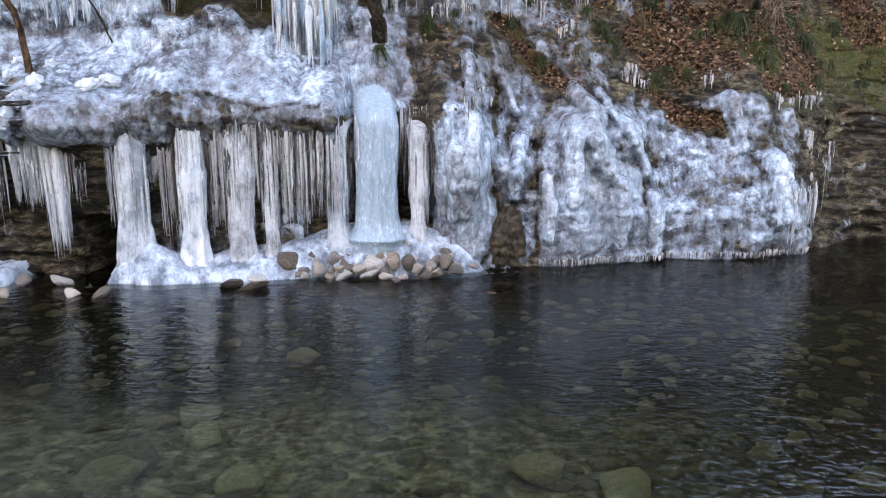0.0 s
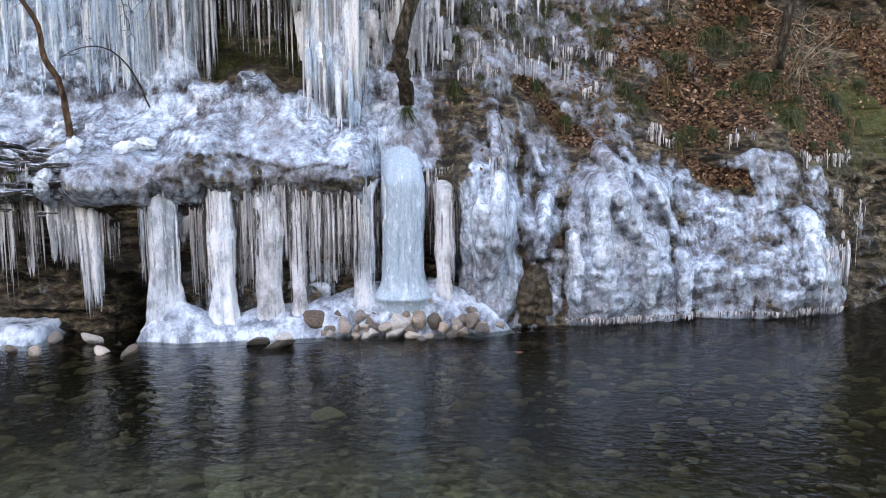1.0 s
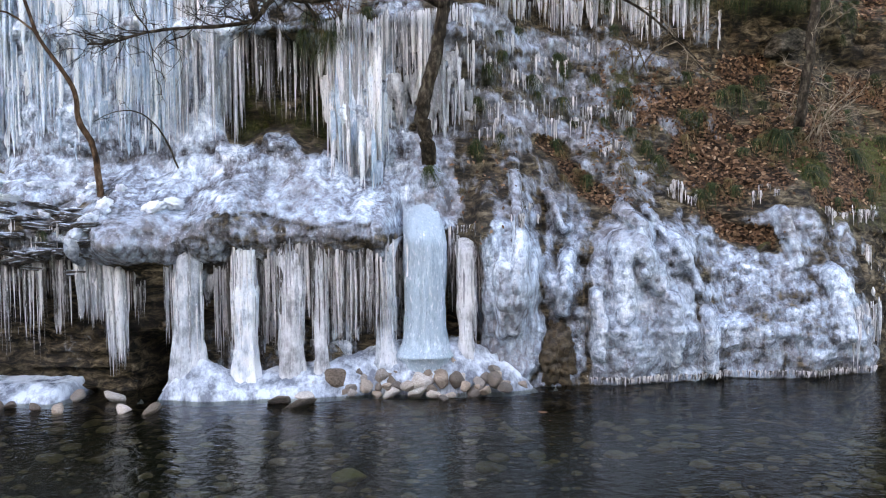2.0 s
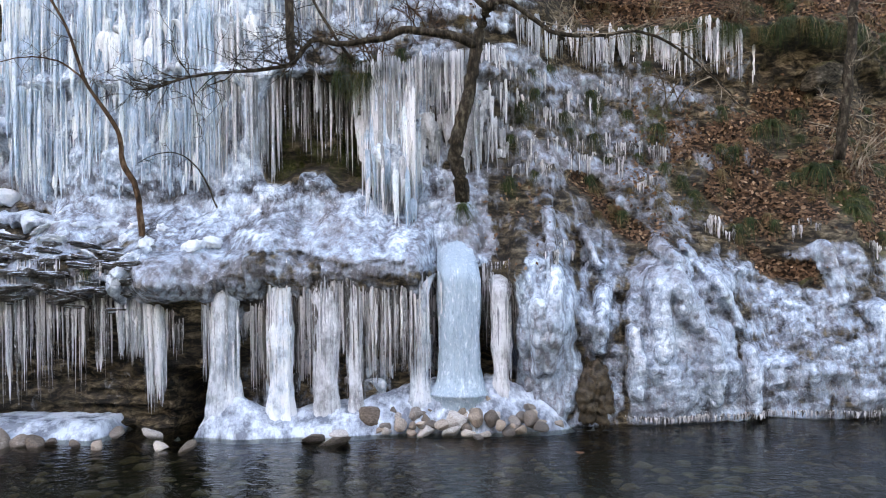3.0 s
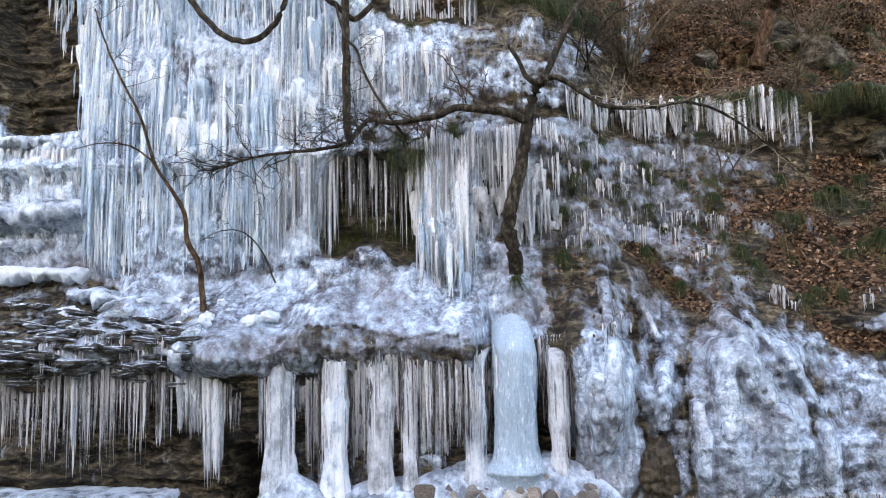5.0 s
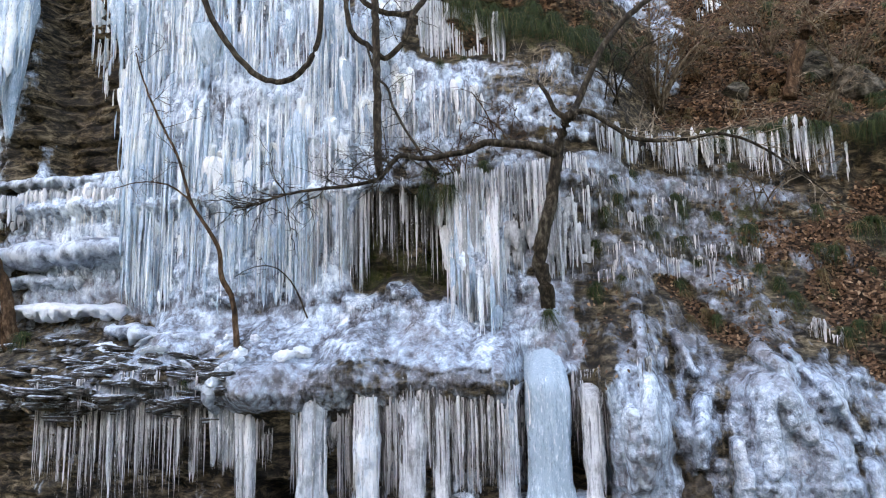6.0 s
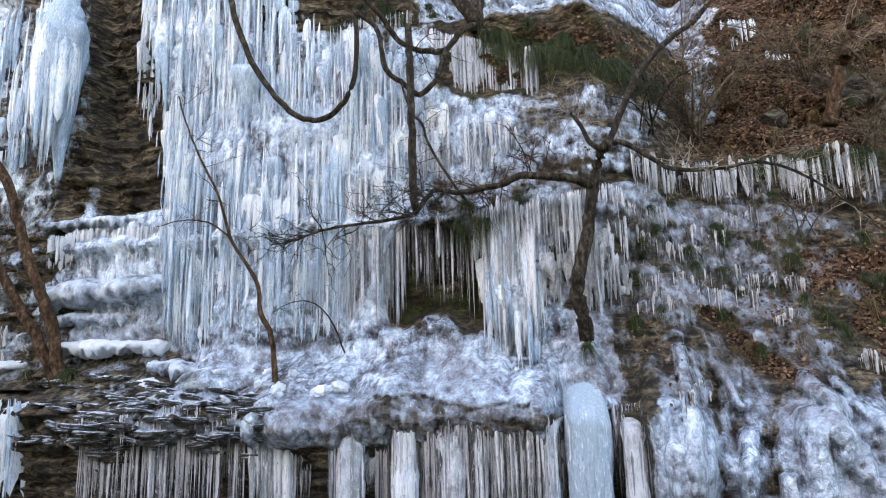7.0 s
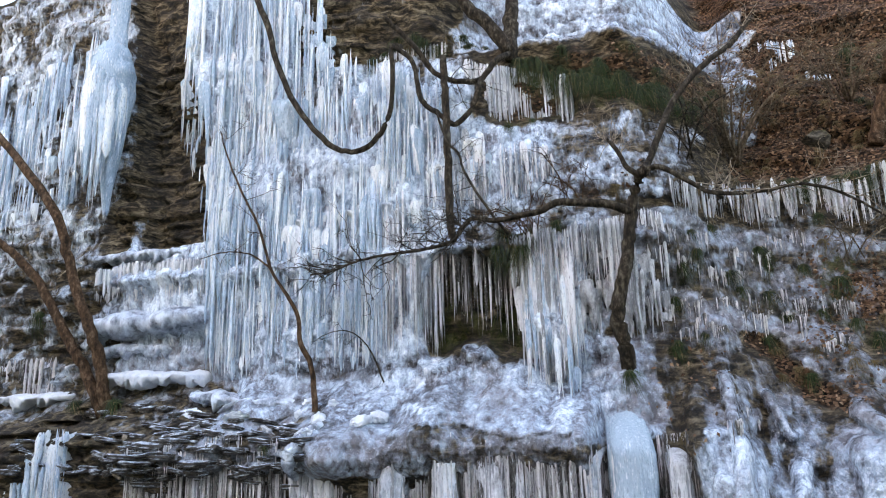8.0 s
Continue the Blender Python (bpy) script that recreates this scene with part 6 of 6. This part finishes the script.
thicket(1.25, 8.7, 2.6, 16, 1, tan_bark, "tangled bare shrub with many pale arching twigs")
thicket(0.3, 8.3, 1.6, 5, 3, dark_bark, "dark bare shrub on a mossy ledge")
thicket(4.6, 7.9, 1.4, 7, 5, tan_bark, "low bare shrub among fallen leaves")
thicket(6.8, 4.6, 1.4, 5, 6, pale_bark, "low bare shrub among fallen leaves")
thicket(5.6, 9.3, 2.0, 11, 10, tan_bark, "tangled bare shrub with many pale arching twigs")
thicket(3.9, 10.2, 1.8, 10, 12, tan_bark, "tangled bare shrub with many pale arching twigs")
thicket(-2.7, 6.6, 0.9, 7, 7, brown_bark, "brown twiggy bush over an icicle row")
thicket(-1.9, 7.4, 0.9, 6, 8, brown_bark, "brown twiggy bush over an icicle row")
thicket(3.2, 6.2, 0.9, 4, 9, tan_bark, "low bare shrub among fallen leaves")

branch = stand("fallen_branch", (-10.56, 11.3, 3.0), "pale broken branch leaning on layered rock", "branch")
limb("wood", [(-10.56, 11.25, 3.12), (-10.64, 11.2, 2.8), (-10.67, 11.15, 2.43), (-10.46, 11.1, 2.32)], 0.05, 0.03, branch, pale_bark, 71)


# ---------------- sedge, dry grass, leaves ----------------
def tuft_mesh(seed, skin, blades=150):
    g = np.random.default_rng(seed)
    verts, faces = [], []
    for b in range(blades):
        a = g.uniform(0, 6.28)
        ln, w = g.uniform(0.6, 1.15), g.uniform(0.006, 0.012)
        out, up = g.uniform(0.2, 0.6), g.uniform(0.15, 0.5)
        o = np.array([math.cos(a), math.sin(a), 0])
        side = np.array([-math.sin(a), math.cos(a), 0]) * w
        root = g.normal(0, 0.06, 3) * np.array([1, 1, 0.4])
        n = 5
        k = len(verts)
        for s in np.linspace(0, 1, n):
            p = root + o * ln * out * s + np.array([0, 0, ln * (up * s - 1.2 * s * s)])
            for q in (p - side * (1 - 0.85 * s), p + np.array([0, 0, w * 0.6 * (1 - s)]), p + side * (1 - 0.85 * s)):
                verts.append(q)
        for s in range(n - 1):
            i = k + 3 * s
            faces += [(i, i + 1, i + 4, i + 3), (i + 1, i + 2, i + 5, i + 4)]
    return mesh_of("sedge_tuft", np.array(verts), np.array(faces), skin)


SEDGE = [tuft_mesh(300 + k, sedge_leaf) for k in range(5)]
DRY = [tuft_mesh(320 + k, dry_grass, 80) for k in range(3)]


def tuft(x, z, size, k, dry=False):
    g = np.random.default_rng(900 + k)
    y = cliff_at(x, z)
    ob = new("dry_grass_tuft" if dry else "sedge_tuft", DRY[k % 3] if dry else SEDGE[k % 5])
    ob.matrix_basis = Matrix.LocRotScale((x, y - 0.10 * size, z + 0.15 * size), Euler((0.25 + g.normal(0, 0.1), g.normal(0, 0.15), g.uniform(0, 6.28)), "ZYX"), (1.75 * size, 1.75 * size, 1.55 * size))
    if dry:
        tagged(ob, "dry straw-coloured grass tuft on the slope", "grass", "dry grass tufts")
    else:
        tagged(ob, "drooping dark green sedge tuft on the slope", "grass", "sedge tufts")


for k, (x, z, s) in enumerate((
    (0.8, 5.75, 0.42), (-0.24, 5.25, 0.28), (2.86, 5.62, 0.42), (5.41, 5.7, 0.6), (5.0, 5.6, 0.45), (6.08, 4.65, 0.6), (4.44, 5.1, 0.4), (6.52, 3.75, 0.5),
    (4.19, 3.42, 0.42), (3.24, 4.35, 0.36), (-0.32, 4.3, 0.32), (-1.11, 3.85, 0.34), (-2.93, 6.3, 0.42), (-3.25, 6.72, 0.42), (-2.27, 6.85, 0.36), (6.02, 6.0, 0.5))):
    tuft(x, z, s, k)
for k, (x, z, s) in enumerate((
    (1.93, 3.74, 0.35), (6.15, 4.6, 0.6), (8.01, 4.3, 0.6), (6.66, 3.9, 0.45), (4.49, 3.55, 0.4),
    (-0.25, 4.4, 0.3), (-13.1, 3.8, 0.42), (-11.7, 3.75, 0.45), (-14.9, 6.0, 0.5), (-7.46, 2.8, 0.22), (-9.15, 3.1, 0.3), (0.25, 6.2, 0.32), (1.5, 5.4, 0.34))):
    tuft(x, z, s, k + 30)
g = np.random.default_rng(77)
count = 0
for k in range(1300):
    x, z = g.uniform(-4, 11), g.uniform(2.8, 12.5)
    p = float(moss_cover(np.array([x]), np.array([z]))[0]) * 1.5 + 0.10 * float(leaf_cover(np.array([x]), np.array([z]))[0])
    if g.random() < p and count < 150:
        count += 1
        tuft(x, z, g.uniform(0.18, 0.42), 100 + k)
    elif g.random() < 0.4 * float(leaf_cover(np.array([x]), np.array([z]))[0]):
        tuft(x, z, g.uniform(0.18, 0.35), 100 + k, True)
for k in range(70):
    u = k / 69
    tuft(-3.0 + 3.6 * u, 10.75 - 0.9 * u + g.uniform(-0.35, 0.2), g.uniform(0.28, 0.45), 2000 + k)
for k in range(34):
    u = k / 33
    tuft(2.0 + 5.5 * u, 7.85 + g.uniform(-0.12, 0.15), g.uniform(0.25, 0.42), 2100 + k, k % 6 == 0)

for k in range(14):
    tuft(-6.6 + 0.2 * k, 11.7 + g.uniform(-0.2, 0.5), g.uniform(0.25, 0.42), 2300 + k, k % 5 == 0)
for k in range(9):
    tuft(-2.95 + g.uniform(-0.4, 0.4), 6.45 + g.uniform(-0.3, 0.3), g.uniform(0.3, 0.45), 2200 + k, k % 4 == 0)

# fallen leaves over the slope, past counting
g = np.random.default_rng(5)
n = 42000
lx, lz = g.uniform(-1, 14, n), g.uniform(2.4, 14, n)
keep = g.random(n) < leaf_cover(lx, lz) * (0.35 + 0.65 * smooth(0.4, 0.6, fbm(lx * 1.2, lz * 1.2, 70, 3)))
lx, lz = lx[keep], lz[keep]
ly = cliff_y(lx, lz) - 0.015
slope = (cliff_y(lx, lz + 0.05) - cliff_y(lx, lz - 0.05)) / 0.1
m = len(lx)
up = np.stack([0 * lx, slope, 1 + 0 * lx], -1)
up /= np.linalg.norm(up, axis=1, keepdims=True)
nor = np.stack([0 * lx, -up[:, 2], up[:, 1]], -1)
side = np.stack([1 + 0 * lx, 0 * lx, 0 * lx], -1)
a = g.uniform(0, 6.28, m)[:, None]
t1, t2 = np.cos(a) * side + np.sin(a) * up, -np.sin(a) * side + np.cos(a) * up
t2 = t2 + nor * g.normal(0, 0.5, m)[:, None]
size = g.uniform(0.025, 0.06, m)[:, None]
c0 = np.stack([lx, ly, lz], -1)
curl = nor * size * g.uniform(0.1, 0.6, m)[:, None]
V = np.stack([c0 - t1 * size, c0 - t2 * size * 0.55 + curl, c0 + t1 * size, c0 + t2 * size * 0.55 + curl], 1)
mid = c0 - curl * 0.2
V = np.concatenate([V, mid[:, None]], 1).reshape(-1, 3)
i0 = np.arange(m)[:, None] * 5
T = np.concatenate([i0 + np.array([[0, 1, 4]]), i0 + np.array([[1, 2, 4]]), i0 + np.array([[2, 3, 4]]), i0 + np.array([[3, 0, 4]])])
tagged(new("fallen_leaves", mesh_of("fallen_leaves", V, T, dead_leaf)), "brown fallen leaves covering the slope", "leaves", kind="stuff")


def leaf(x, y, z, size, k, label):
    ob = new("dead_leaf", LEAF)
    ob.matrix_basis = Matrix.LocRotScale((x, y, z), Euler((0.2, 0.1, k * 1.3)), (size, size, size))
    tagged(ob, label, "leaf", "single leaves")


us = np.linspace(-1, 1, 9)
LX, LT = np.meshgrid(us, np.linspace(-1, 1, 5))
LW = 0.5 * np.sqrt(np.clip(1 - np.abs(LX) ** 1.6, 0.001, 1))
LEAF = mesh_of("dead_leaf", np.stack([LX, LT * LW, 0.25 * LX ** 2 + 0.35 * (LT * LW) ** 2], -1).reshape(-1, 3), sheet(us, range(5)), dead_leaf)
for k, (x, y, z, s, label) in enumerate((
    (0.77, 10.73, 0.01, 0.07, "curled brown leaf floating on the river"), (0.85, 10.3, 0.005, 0.03, "curled brown leaf floating on the river"), (2.0, 10.4, 0.005, 0.03, "small pale leaf floating on the river"),
    (0.1, 12.45, 0.72, 0.13, "large dead leaf lying on shore ice"), (0.2, 12.5, 0.7, 0.1, "large dead leaf lying on shore ice"), (-1.9, 12.4, 0.80, 0.09, "dead leaf lying on shore ice"),
    (5.9, 9.9, 0.005, 0.035, "small pale leaf floating on the river"), (4.6, 8.2, 0.005, 0.025, "small pale leaf floating on the river"))):
    leaf(x, y, z, s, k, label)
